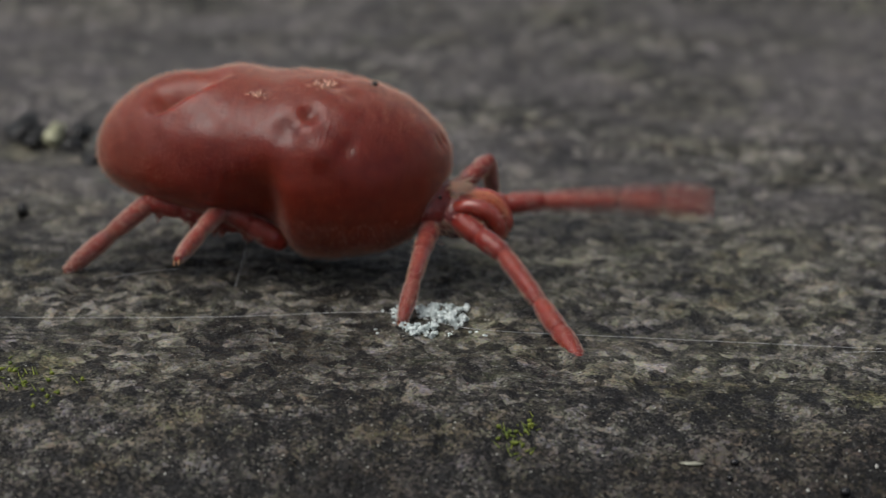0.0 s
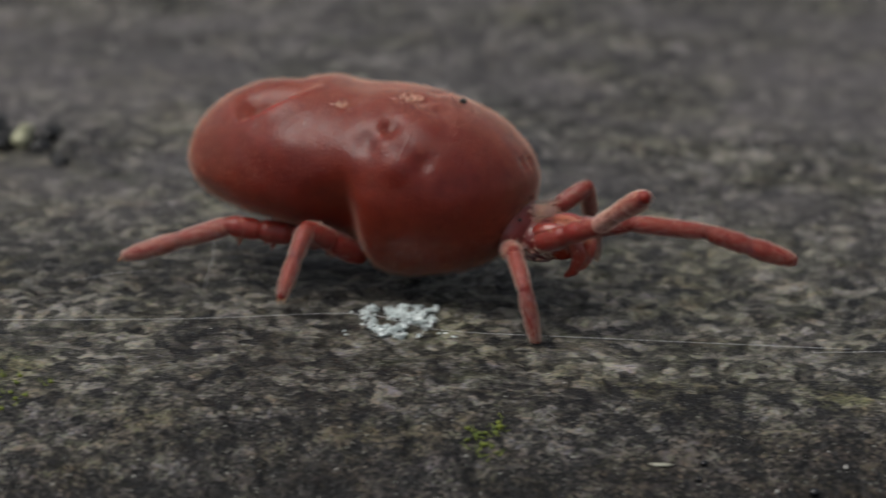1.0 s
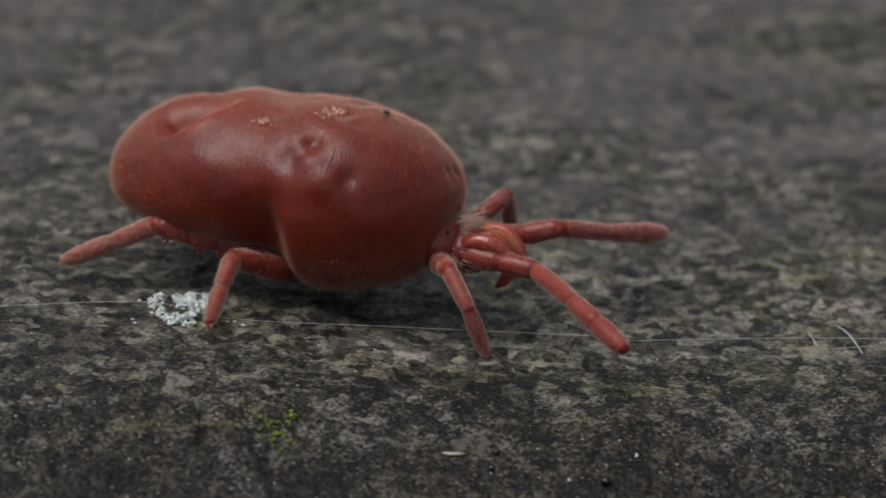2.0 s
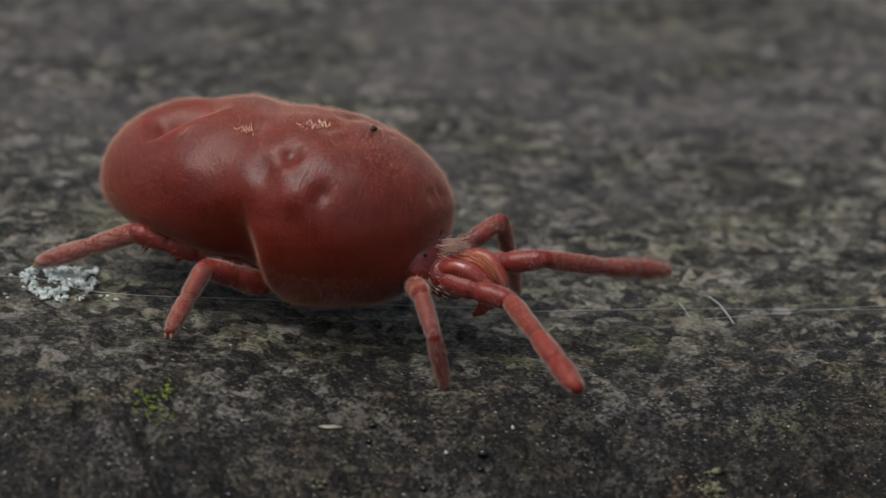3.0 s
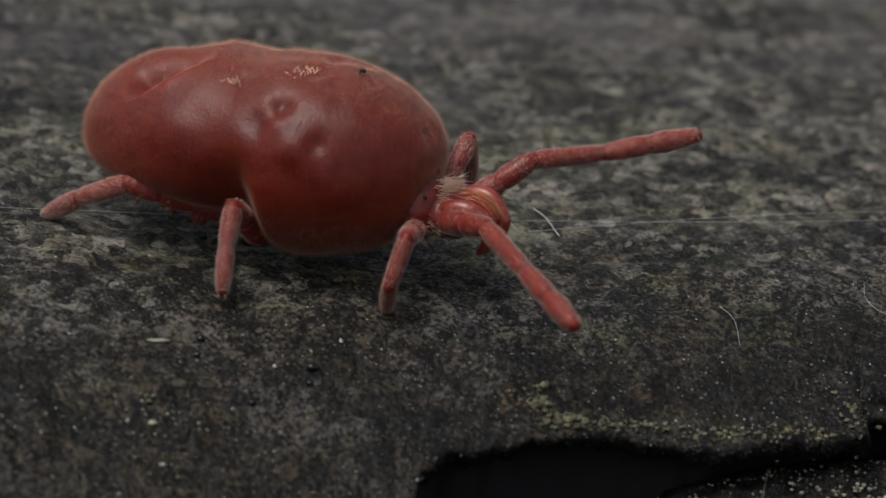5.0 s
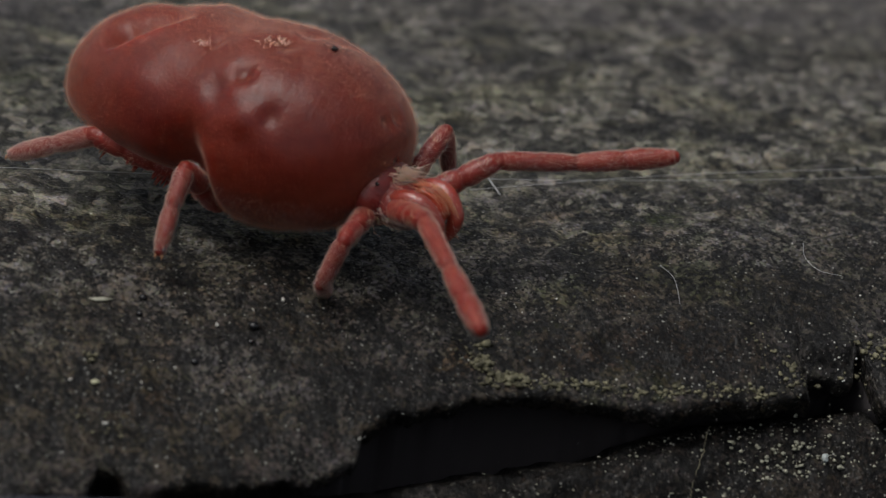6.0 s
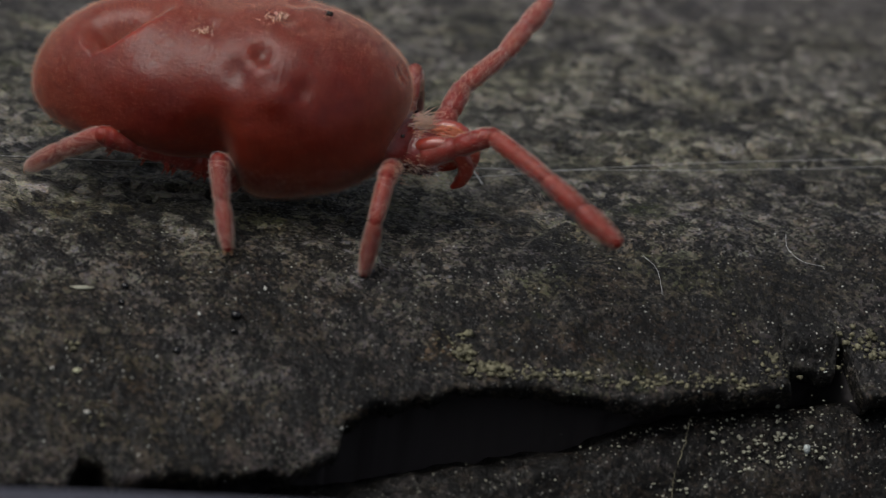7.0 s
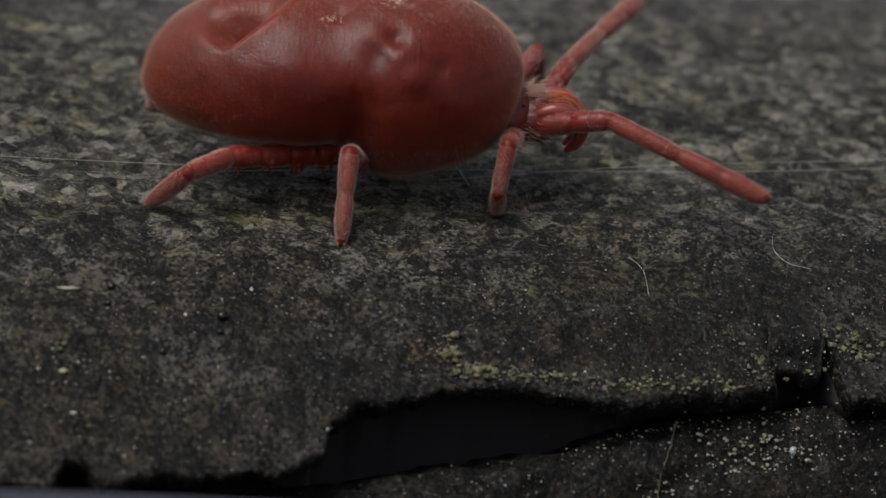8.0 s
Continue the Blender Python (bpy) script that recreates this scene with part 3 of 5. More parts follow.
def build_body(mite, rng):
    ns, na = 280, 250
    s = np.sin(np.linspace(-math.pi / 2, math.pi / 2, ns)) * 0.9995
    s, a = np.meshgrid(s, np.linspace(0, 2 * math.pi, na, endpoint=False), indexing="ij")
    p = body_shape(s, a)
    du = np.gradient(p, axis=0)
    dv = np.roll(p, -1, 1) - np.roll(p, 1, 1)
    nrm = np.cross(dv, du)
    nrm /= np.linalg.norm(nrm, axis=-1)[..., None] + 1e-12
    if (nrm * p).sum() < 0:
        nrm = -nrm
    q = p.copy()
    for x, y, z, wx, wy, wz, deep in DIMPLES + [(*r[:6], -r[6]) for r in BULGES]:
        for side in (-1, 1):
            g = np.exp(-(((p[..., 0] - x) / wx) ** 2 + ((p[..., 1] - side * y) / wy) ** 2 + ((p[..., 2] - z) / wz) ** 2))
            q -= nrm * (deep * g)[..., None] * (1 if y else 0.5)
    for side in (-1, 1):
        q -= nrm * fold_depth(p, side)[..., None] * (1.0 if side < 0 else 0.3)
    low = 0.03 * value_noise(p[..., 0] * 2.2, p[..., 2] * 2.2 + p[..., 1], 71) + 0.016 * value_noise(p[..., 0] * 5 + p[..., 1] * 3, p[..., 2] * 5, 72)
    q += nrm * low[..., None]
    q[..., 2] += HIGH
    faces = ring_faces(ns, na)
    faces = faces.tolist() + [list(range(na)), list(range((ns - 1) * na, ns * na))[::-1]]
    body = part("body", q.reshape(-1, 3), faces, body_red, mite, "swollen brick-red velvety body with folds and dimples")
    # velvet coat
    cell = np.linalg.norm(np.cross(du, dv), axis=-1).ravel()
    sleek = 1 - 0.9 * np.exp(-(((p[..., 2] - 0.15) / 0.75) ** 4)) * np.exp(-(((p[..., 0] - 0.25) / 1.45) ** 4)) * np.clip((np.abs(p[..., 1]) - 0.35) / 0.3, 0, 1)
    share = cell * sleek.ravel()
    pick = rng.choice(len(cell), 120000, p=share / share.sum())
    base = q.reshape(-1, 3)[pick] + rng.normal(0, 0.008, (120000, 3))
    way = nrm.reshape(-1, 3)[pick] + [[-0.25, 0, 0]] + rng.normal(0, 0.14, (120000, 3))
    v, f = cones(base - nrm.reshape(-1, 3)[pick] * 0.012, way, 0.055, 0.00036, rng)
    tagged(part("velvet_coat", v, f, coat_red, body, "dense short pale red hairs"), kind="stuff")
    low = np.flatnonzero((p[..., 2].ravel() < -0.35) & (cell > 0))
    pick = rng.choice(low, 5000, p=cell[low] / cell[low].sum())
    base = q.reshape(-1, 3)[pick] + rng.normal(0, 0.012, (5000, 3))
    way = nrm.reshape(-1, 3)[pick] + [[-0.2, 0, -0.6]] + rng.normal(0, 0.15, (5000, 3))
    v, f = cones(base - nrm.reshape(-1, 3)[pick] * 0.01, way, 0.06, 0.0010, rng)
    tagged(part("belly_fringe", v, f, leg_hair, body, "fringe of pale hairs under the belly"), kind="stuff")
    spots = [(-0.04, -0.56, 0.87, 16), (0.60, -0.33, 0.96, 34), (0.68, -0.22, 0.97, 26)]
    for x, y, z, count in spots:
        b = np.array([[x, y, z + HIGH]]) + rng.normal(0, 0.035, (count, 3)) * [1.6, 1, 0.5]
        v, f = cones(b, np.array([[0, 0, 1.0]]) + rng.normal(0, 0.7, (count, 3)), 0.07, 0.006, rng)
        part("hair_tuft", v, f, bristle_peach, body, "small pale tuft of hairs")
    v, f = blob((1.12, 0.06, 0.945 + HIGH), (0.04, 0.03, 0.025), rng, 0.3)
    part("grit", v, f, chip_dark, body, "black grain stuck to the back")


def curve(points, n):
    """A smooth line through a few points."""
    p = np.asarray(points, float)
    t = np.linspace(0, len(p) - 1, n)
    i = np.clip(t.astype(int), 0, len(p) - 2)
    f = (t - i)[:, None]
    g = np.pad(p, ((1, 1), (0, 0)), mode="edge")
    g[0], g[-1] = 2 * p[0] - p[1], 2 * p[-1] - p[-2]
    a, b, c, d = g[i], g[i + 1], g[i + 2], g[i + 3]
    return 0.5 * (2 * b + (c - a) * f + (2 * a - 5 * b + 4 * c - d) * f**2 + (3 * b - a - 3 * c + d) * f**3)


def build_head(mite, rng):
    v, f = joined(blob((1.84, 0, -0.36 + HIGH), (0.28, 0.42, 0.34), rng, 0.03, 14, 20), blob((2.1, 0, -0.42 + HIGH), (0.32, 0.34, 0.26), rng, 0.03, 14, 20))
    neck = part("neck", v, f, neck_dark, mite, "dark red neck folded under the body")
    v, f = blob((2.30, 0, -0.43 + HIGH), (0.30, 0.23, 0.20), rng, 0.02, 14, 20)
    snout = part("snout", v, f, mouth_amber, mite, "glossy amber-red snout")
    for side in (-1, 1):
        pts = curve([(2.05, side * 0.20, -0.36), (2.28, side * 0.23, -0.26), (2.48, side * 0.21, -0.31), (2.60, side * 0.17, -0.48), (2.56, side * 0.13, -0.66), (2.46, side * 0.10, -0.76)], 22)
        r = np.interp(np.linspace(0, 1, 22), [0, 0.3, 0.62, 0.85, 1], [0.08, 0.092, 0.085, 0.06, 0.03])
        r = r * (1 + 0.03 * np.sin(np.linspace(0, 22, 22)))
        v, f = tube(pts + [0, 0, HIGH], r, 14)
        palp = part("palp", v, f, palp_red, snout, "curled amber mouth feeler")
        k = rng.integers(3, 18, 70)
        w = rng.normal(0, 1, (70, 3))
        w /= np.linalg.norm(w, axis=1)[:, None]
        v, f = cones(pts[k] + [0, 0, HIGH] + w * r[k][:, None] * 0.9, w * 0.6 + [[0.7, 0, -0.5]], 0.08, 0.0035, rng)
        tagged(part("bristles", v, f, bristle_peach, snout, "pale bristles of the mouth feeler"), kind="stuff")
        for h in (0.05, 0.13):
            pts = curve([(2.14, side * h, -0.28), (2.34, side * h, -0.215 - 0.2 * h), (2.50, side * h * 0.9, -0.28 - 0.3 * h), (2.58, side * h * 0.8, -0.44)], 14)
            v, f = tube(pts + [0, 0, HIGH], np.linspace(0.034, 0.016, 14), 10)
            part("mouth_blade", v, f, blade_amber, snout)
        lines = []
        for _ in range(32):
            o = np.array([rng.uniform(-0.10, 0.12), side * rng.uniform(0.0, 0.26), rng.uniform(-0.02, 0.05)])
            pts = curve([np.array([2.12, 0, -0.24]) + o, np.array([2.30, 0, -0.17]) + o, np.array([2.46, 0, -0.24]) + o * [1, 0.9, 1], np.array([2.56, 0, -0.38]) + o * [1, 0.8, 1]], 9)
            lines.append(tube(pts - [0, 0, 0.6 * abs(o[1])] + [0, 0, HIGH], np.linspace(0.0055, 0.002, 9), 5))
        v, f = joined(*lines)
        tagged(part("head_bristles", v, f, head_hair, snout, "long curved pale bristles over the snout"), kind="stuff")
        v, f = blob((1.98, side * 0.33, -0.16 + HIGH), (0.022, 0.02, 0.022), rng, 0.0, 10, 14)
        part("eye", v, f, eye_black, neck, "tiny black eye")
    count = 240
    b = np.array([[2.06, 0, -0.13 + HIGH]]) + rng.normal(0, 1, (count, 3)) * [0.05, 0.09, 0.03]
    v1 = cones(b, np.array([[1.0, 0, 0.05]]) + rng.normal(0, 0.22, (count, 3)), 0.16, 0.0055, rng)
    sides = []
    for side in (-1, 1):
        b = np.array([[2.06, side * 0.28, -0.46 + HIGH]]) + rng.normal(0, 1, (160, 3)) * [0.11, 0.04, 0.06]
        sides.append(cones(b, np.array([[0.95, side * 0.4, -0.15]]) + rng.normal(0, 0.22, (160, 3)), 0.12, 0.005, rng))
    v, f = joined(v1, *sides)
    tagged(part("neck_bristles", v, f, bristle_peach, neck, "tufts of stiff peach bristles"), kind="stuff")


def bone(length, radii, lumps, rng, hairs, claw=False, spikes=0):
    """One joint of a leg along +x, with its hairs."""
    n = 20 * lumps + 1
    s = np.linspace(0, 1, n)
    r = np.interp(s, np.linspace(0, 1, len(radii)), radii) * (1.03 - 0.17 * np.exp(-((((s * lumps + 0.5) % 1.0) - 0.5) / 0.11) ** 2))
    p = np.stack([s * length, 0 * s, 0 * s], 1)
    v, f = tube(p, r, 16)
    v = v + rng.normal(0, 0.0025, v.shape)
    along = np.clip((np.arange(len(f)) // 16 - 3 + 0.5) / (n - 1), 0, 1) * lumps
    index = np.where(np.abs((along + 0.5) % 1.0 - 0.5) < 0.04, 3, 0).tolist()
    k = rng.uniform(0.02, 1.02, hairs)
    a = rng.uniform(0, 2 * math.pi, hairs)
    out = np.stack([0 * a, np.cos(a), np.sin(a)], 1)
    base = np.stack([k * length, 0 * k, 0 * k], 1) + out * np.interp(k, s, r)[:, None] * 0.96
    h = cones(base, out * 0.75 + [[0.75, 0, 0]] + rng.normal(0, 0.15, (hairs, 3)), 0.037, 0.0009, rng)
    v, f = joined((v, f), h)
    index += [1] * len(h[1])
    if spikes:
        k = (rng.integers(0, lumps, spikes) + rng.uniform(0.45, 0.75, spikes)) / lumps
        a = rng.uniform(0, 2 * math.pi, spikes)
        out = np.stack([0 * a, np.cos(a), np.sin(a)], 1)
        base = np.stack([k * length, 0 * k, 0 * k], 1) + out * np.interp(k, s, r)[:, None] * 0.9
        h = cones(base, out * 0.8 + [[0.7, 0, 0]], 0.065, 0.0028, rng)
        if lumps > 3:
            a = rng.uniform(-0.85 * math.pi, -0.15 * math.pi, 44)
            k = (rng.integers(0, lumps, 44) + rng.uniform(0.4, 0.9, 44)) / lumps
            out = np.stack([0 * a, np.cos(a), np.sin(a)], 1)
            base = np.stack([k * length, 0 * k, 0 * k], 1) + out * np.interp(k, s, r)[:, None] * 0.9
            comb = cones(base, out + [[0.25, 0, 0]], 0.11, 0.024, rng)
            old = len(f)
            v, f = joined((v, f), comb)
            index += [0] * (len(f) - old)
        old = len(f)
        v, f = joined((v, f), h)
        index += [1] * (len(f) - old)
    if claw:
        tip = r[-1]
        c = [tube(curve([(length + tip * 0.4, side * 0.02, 0), (length + tip * 1.1, side * 0.035, -0.01), (length + tip * 1.5, side * 0.03, -0.035)], 6), np.linspace(0.02, 0.006, 6), 6) for side in (-1, 1)]
        old = len(f)
        v, f = joined((v, f), *c)
        index += [2] * (len(f) - old)
    return v, f, index


def build_mite():
    rng = np.random.default_rng(5)
    mite = tagged(new("velvet_mite"), "red velvet mite walking on weathered wood, front legs feeling ahead", "mite")
    build_body(mite, rng)
    build_head(mite, rng)
    kinds = {  # lengths of the three joints, and their radii from root to tip
        1: ((0.80, 0.82, 0.98), ((0.13, 0.115, 0.10), (0.098, 0.09, 0.088), (0.088, 0.10, 0.108, 0.085))),
        2: ((0.55, 0.50, 0.55), ((0.11, 0.10, 0.09), (0.088, 0.08, 0.076), (0.076, 0.08, 0.074, 0.056))),
        3: ((0.72, 0.42, 0.48), ((0.13, 0.12, 0.10), (0.098, 0.088, 0.08), (0.08, 0.082, 0.076, 0.058))),
        4: ((1.36, 0.58, 0.64), ((0.14, 0.13, 0.12, 0.11), (0.108, 0.098, 0.09), (0.09, 0.094, 0.088, 0.064)))}
    legs = {}
    mats = [leg_red, leg_hair, claw_pale, joint_red]
    for k, (lengths, radii) in kinds.items():
        for side in ("N", "F"):
            ln = (0.80, 0.60, 0.60) if (k, side) == (2, "F") else lengths
            v, f, i = bone(ln[0], radii[0], 4 if k == 4 else 2, rng, 1500, spikes=80 if k > 2 else 70)
            leg = part("leg", v, f, [thigh_red, *mats[1:]], mite, "jointed red leg with pale hairs", i)
            v, f, i = bone(ln[1], radii[1], 1, rng, 2600)
            tibia = part("shin", v, f, mats, leg, "", i)
            v, f, i = bone(ln[2], radii[2], 2 if k == 1 else 1, rng, 3200, claw=k > 1)
            tarsus = part("foot", v, f, mats, leg, "", i)
            legs[f"{side}{k}"] = (leg, tibia, tarsus, ln)
    return mite, legs


# ---- small things on the plank ----
def on_wood(x, y, up=0.0):
    return np.array([x, y, float(ground_z(x, y)) + up])


def build_crust(rng):
    pieces = []
    for _ in range(640):
        a, r = rng.uniform(0, 2 * math.pi), math.sqrt(rng.uniform(0, 1))
        x, y = -0.13 + 0.38 * r * math.cos(a) * (1 + 0.2 * math.sin(3 * a)), -3.17 + 0.58 * r * math.sin(a) * (1 + 0.25 * math.cos(2 * a))
        if value_noise(np.array(x * 6.0), np.array(y * 6.0), 81) < -0.17:
            continue
        w = rng.uniform(0.009, 0.028)
        pieces.append(blob(on_wood(x, y, rng.uniform(0.0, 0.05)), (w * rng.uniform(0.5, 1.5), w * rng.uniform(0.6, 1.8), w * rng.uniform(0.4, 1.6)), rng, 0.5, 5, 7))
    for _ in range(16):
        x, y = rng.uniform(-0.75, 0.45), rng.uniform(-3.6, -2.8)
        pieces.append(blob(on_wood(x, y, 0.004), (0.02, 0.02, 0.012), rng, 0.3, 5, 7))
    v, f = joined(*pieces)
    tagged(part("white_crust", v, f, crust_white, smooth=False), "flaky chalk-white crust on the wood", "crust")


def build_moss(x, y, size, count, rng, label):
    b = np.array([on_wood(x + rng.normal(0, size), y + rng.normal(0, size * 1.3)) for _ in range(count)])
    w = np.array([[0, 0, 1.0]]) + rng.normal(0, 0.8, (count, 3))
    v1 = cones(b, w, 0.10, 0.012, rng, 0.3)
    v2 = joined(*[blob(q + [0, 0, 0.015], (0.025, 0.025, 0.02), rng, 0.3, 5, 6) for q in b[:: 3]])
    v, f = joined(v1, v2)
    tagged(part("moss_tuft", v, f, moss_green), label, "moss", "moss on the plank")


def build_fibre(name, points, radius, label, category, on=True):
    p = curve([on_wood(x, y, z) if on else (x, y, z) for x, y, z in points], 40)
    v, f = tube(p, np.full(40, radius), 5)
    tagged(part(name, v, f, silk), label, category, "fibres on the plank")


def build_grains(name, spots, mat, label, category, rng, place=on_wood):
    pieces = []
    for x, y, sx, sy, count, w in spots:
        for _ in range(count):
            px, py = x + rng.normal(0, sx), y + rng.normal(0, sy)
            r = w * rng.uniform(0.3, 1.0) ** 2 * 1.45
            pieces.append(blob(place(px, py, r * 0.25), (r * rng.uniform(0.8, 1.4), r * rng.uniform(0.8, 1.4), r * rng.uniform(0.5, 0.9)), rng, 0.5, 5, 7))
    v, f = joined(*pieces)
    tagged(part(name, v, f, mat), label, category, kind="stuff")


def ledge_point(x, run, up=0.0):
    top = float(np.interp(x, LEDGE_X, LEDGE_Z))
    return np.array([x, -6.19 + 0.9 * top - 0.62 * run - up * 0.6, top - 0.78 * run + up])


def build_small_things():
    rng = np.random.default_rng(9)
    build_crust(rng)
    build_moss(0.66, -6.15, 0.09, 28, rng, "bright yellow-green moss tuft on the wood")
    build_moss(0.85, -5.85, 0.05, 12, rng, "tiny green moss shoot on the wood")
    build_moss(-4.2, -5.0, 0.22, 40, rng, "dull green moss scraps on the wood")
    # silk threads and loose hairs
    build_fibre("silk_thread", [(-5.2, -3.25, 0.05), (-2.5, -3.1, 0.05), (-0.6, -3.0, 0.05), (0.3, -3.5, 0.05), (1.9, -3.5, 0.06), (4.6, -3.5, 0.06)], 0.0028, "thin pale silk thread stretched over the wood", "thread")
    build_fibre("silk_thread", [(4.2, -3.62, 0.07), (6.4, -3.64, 0.07), (8.0, -3.7, 0.07), (10.6, -3.6, 0.07), (14, -3.4, 0.07)], 0.0028, "thin pale silk thread stretched over the wood", "thread")
    build_fibre("silk_thread", [(6.6, -3.9, 0.07), (9.0, -3.5, 0.07), (11.7, -3.25, 0.07), (14, -3.0, 0.07)], 0.003, "thin pale silk thread stretched over the wood", "thread")
    build_fibre("loose_hair", [(6.76, -3.4, 0.10), (6.84, -3.62, 0.09), (6.92, -3.95, 0.03)], 0.0075, "short curved white hair lying on the wood", "hair")
    build_fibre("loose_hair", [(6.43, -3.42, 0.06), (6.44, -3.58, 0.05), (6.47, -3.78, 0.03)], 0.006, "short curved white hair lying on the wood", "hair")
    build_fibre("loose_hair", [(8.22, -5.75, 0.03), (8.31, -6.0, 0.04), (8.29, -6.35, 0.03)], 0.0024, "short curved white hair lying on the wood", "hair")
    build_fibre("loose_hair", [(9.86, -5.35, 0.03), (9.80, -5.65, 0.04), (9.9, -5.85, 0.05), (10.12, -5.92, 0.03)], 0.0024, "short curved white hair lying on the wood", "hair")
    build_fibre("loose_hair", [(-2.24, -0.9, 0.30), (-2.18, -1.3, 0.2), (-2.26, -1.95, 0.02)], 0.0035, "short curved white hair lying on the wood", "hair")
    build_fibre("loose_hair", [(-3.7, -1.9, 0.03), (-3.3, -1.7, 0.05), (-2.9, -1.5, 0.03)], 0.003, "short curved white hair lying on the wood", "hair")
    # far chips
    for x, y, w in ((-5.2, 4.1, 0.20), (-5.05, 3.7, 0.14), (-4.5, 3.9, 0.15), (-4.55, 3.4, 0.12), (-4.3, 2.9, 0.12)):
        v, f = blob(on_wood(x, y, 0.02), (w, w * 2.0, w * 0.55), rng, 0.45)
        tagged(part("bark_crumb", v, f, chip_dark), "blackish bark crumb on the wood", "crumb", "dark crumbs on the plank")
    v, f = blob(on_wood(-4.80, 3.7, 0.06), (0.10, 0.35, 0.12), rng, 0.45)
    tagged(part("lichen_chip", v, f, chip_light), "pale yellowish lichen chip beside dark crumbs", "lichen")
    v, f = blob(on_wood(-4.86, 0.6, 0.06), (0.07, 0.12, 0.09), rng, 0.3)
    tagged(part("bark_crumb", v, f, chip_dark), "blackish bark crumb on the wood", "crumb", "dark crumbs on the plank")
    # crumbs along the rotten lip
    build_grains("lichen_crumbs", [(6.17, -6.93, 0.05, 0.10, 40, 0.034), (6.38, -7.12, 0.10, 0.05, 60, 0.034), (7.0, -7.24, 0.25, 0.035, 70, 0.020), (7.8, -7.34, 0.4, 0.035, 90, 0.019), (8.7, -7.34, 0.3, 0.04, 70, 0.021), (9.3, -7.1, 0.10, 0.1, 45, 0.022), (10.3, -6.95, 0.22, 0.12, 80, 0.026), (9.0, -6.8, 0.1, 0.1, 17, 0.015), (6.05, -6.9, 0.1, 0.1, 40, 0.014), (6.7, -7.2, 0.2, 0.05, 60, 0.013), (2.35, -7.6, 0.2, 0.1, 27, 0.015), (2.3, -7.0, 0.05, 0.05, 6, 0.025)],
                 lichen_yellow, "yellowish lichen crumbs along the rotten edge", "lichen", rng)
    build_grains("pale_grains", [(4.0, -5.6, 3.2, 1.0, 160, 0.004), (7.0, -6.4, 2.2, 0.6, 170, 0.004), (1.5, -5.2, 3.5, 0.8, 60, 0.004), (7.9, -7.25, 0.9, 0.12, 30, 0.006), (9.8, -6.9, 0.2, 0.05, 22, 0.009)],
                 lichen_pale, "tiny pale glittering grains on the wood", "grains", rng)
    # black beads and pale flakes near the rotten edge
    for x, y, w in ((2.86, -6.17, 0.045), (2.80, -6.40, 0.035), (3.91, -6.56, 0.055), (3.28, -6.96, 0.045), (3.86, -6.75, 0.035)):
        v, f = blob(on_wood(x, y, w * 0.35), (w, w, w * 0.8), rng, 0.06, 10, 14)
        tagged(part("fungus_bead", v, f, bead_black), "tiny glossy black fungus bead on the wood", "fungus", "black beads on the plank")
    for x, y, wx, wy, mat in ((2.29, -7.18, 0.045, 0.05, chip_light), (2.05, -7.18, 0.018, 0.022, chip_grey), (2.35, -7.64, 0.04, 0.02, chip_grey), (3.55, -6.51, 0.016, 0.04, chip_grey), (4.26, -6.14, 0.018, 0.035, chip_grey), (4.80, -7.72, 0.015, 0.015, chip_grey), (2.45, -6.22, 0.11, 0.035, grit_grey)):
        v, f = blob(on_wood(x, y, 0.01), (wx, wy, 0.016), rng, 0.45, 6, 9)
        tagged(part("wood_flake", v, f, mat), "small pale flake lying on the dark wood", "flake", "pale flakes on the plank")
    build_grains("splinter_grains", [(9.2, 0.45, 0.45, 0.25, 240, 0.016), (8.9, 0.8, 0.5, 0.3, 220, 0.015), (6.0, 0.2, 1.0, 0.12, 60, 0.010), (8.6, 0.05, 0.9, 0.03, 90, 0.009), (10.2, 0.4, 0.5, 0.3, 80, 0.014)],
                 grit_grey, "pale grit on the rotten splinter", "grains", rng, ledge_point)
    p = curve([ledge_point(8.42, 0.0, 0.03), ledge_point(8.33, 0.25, 0.05), ledge_point(8.2, 0.55, 0.04), ledge_point(8.12, 0.9, 0.03)], 40)
    v, f = tube(p + rng.normal(0, 0.006, p.shape), np.full(40, 0.0045), 5)
    tagged(part("plant_fibre", v, f, lichen_yellow), "thin ragged straw-coloured fibre on the dark splinter", "fibre", "fibres on the plank")
    v, f = blob(ledge_point(8.62, -0.35, 0.05), (0.09, 0.03, 0.02), rng, 0.4, 6, 9)
    tagged(part("wood_flake", v, f, chip_grey), "small pale flake in the dark hollow", "flake", "pale flakes on the plank")
    v, f = blob(ledge_point(9.6, 0.42, 0.02), (0.036, 0.036, 0.045), rng, 0.3)
    tagged(part("white_grain", v, f, crust_white), "round white grain on the splinter", "grain")


plank = build_plank()
build_ledge(plank)
build_ground()
build_rail()
mite, LEGS = build_mite()
build_small_things()


# ---- what moves ----
def aim(at, rest, way):
    """A pose at a point whose x axis runs along way: turned there by the shortest arc from the rest yaw."""
    base = Matrix.Rotation(radians(rest), 4, "Z")
    d = base.inverted() @ Vector(way)
    turn = Vector((1, 0, 0)).rotation_difference(d).to_matrix().to_4x4()
    return Matrix.Translation(at) @ base @ turn


def heading(yaw, pitch):
    y, p = radians(yaw), radians(pitch)
    return Vector((math.cos(p) * math.cos(y), math.cos(p) * math.sin(y), math.sin(p)))


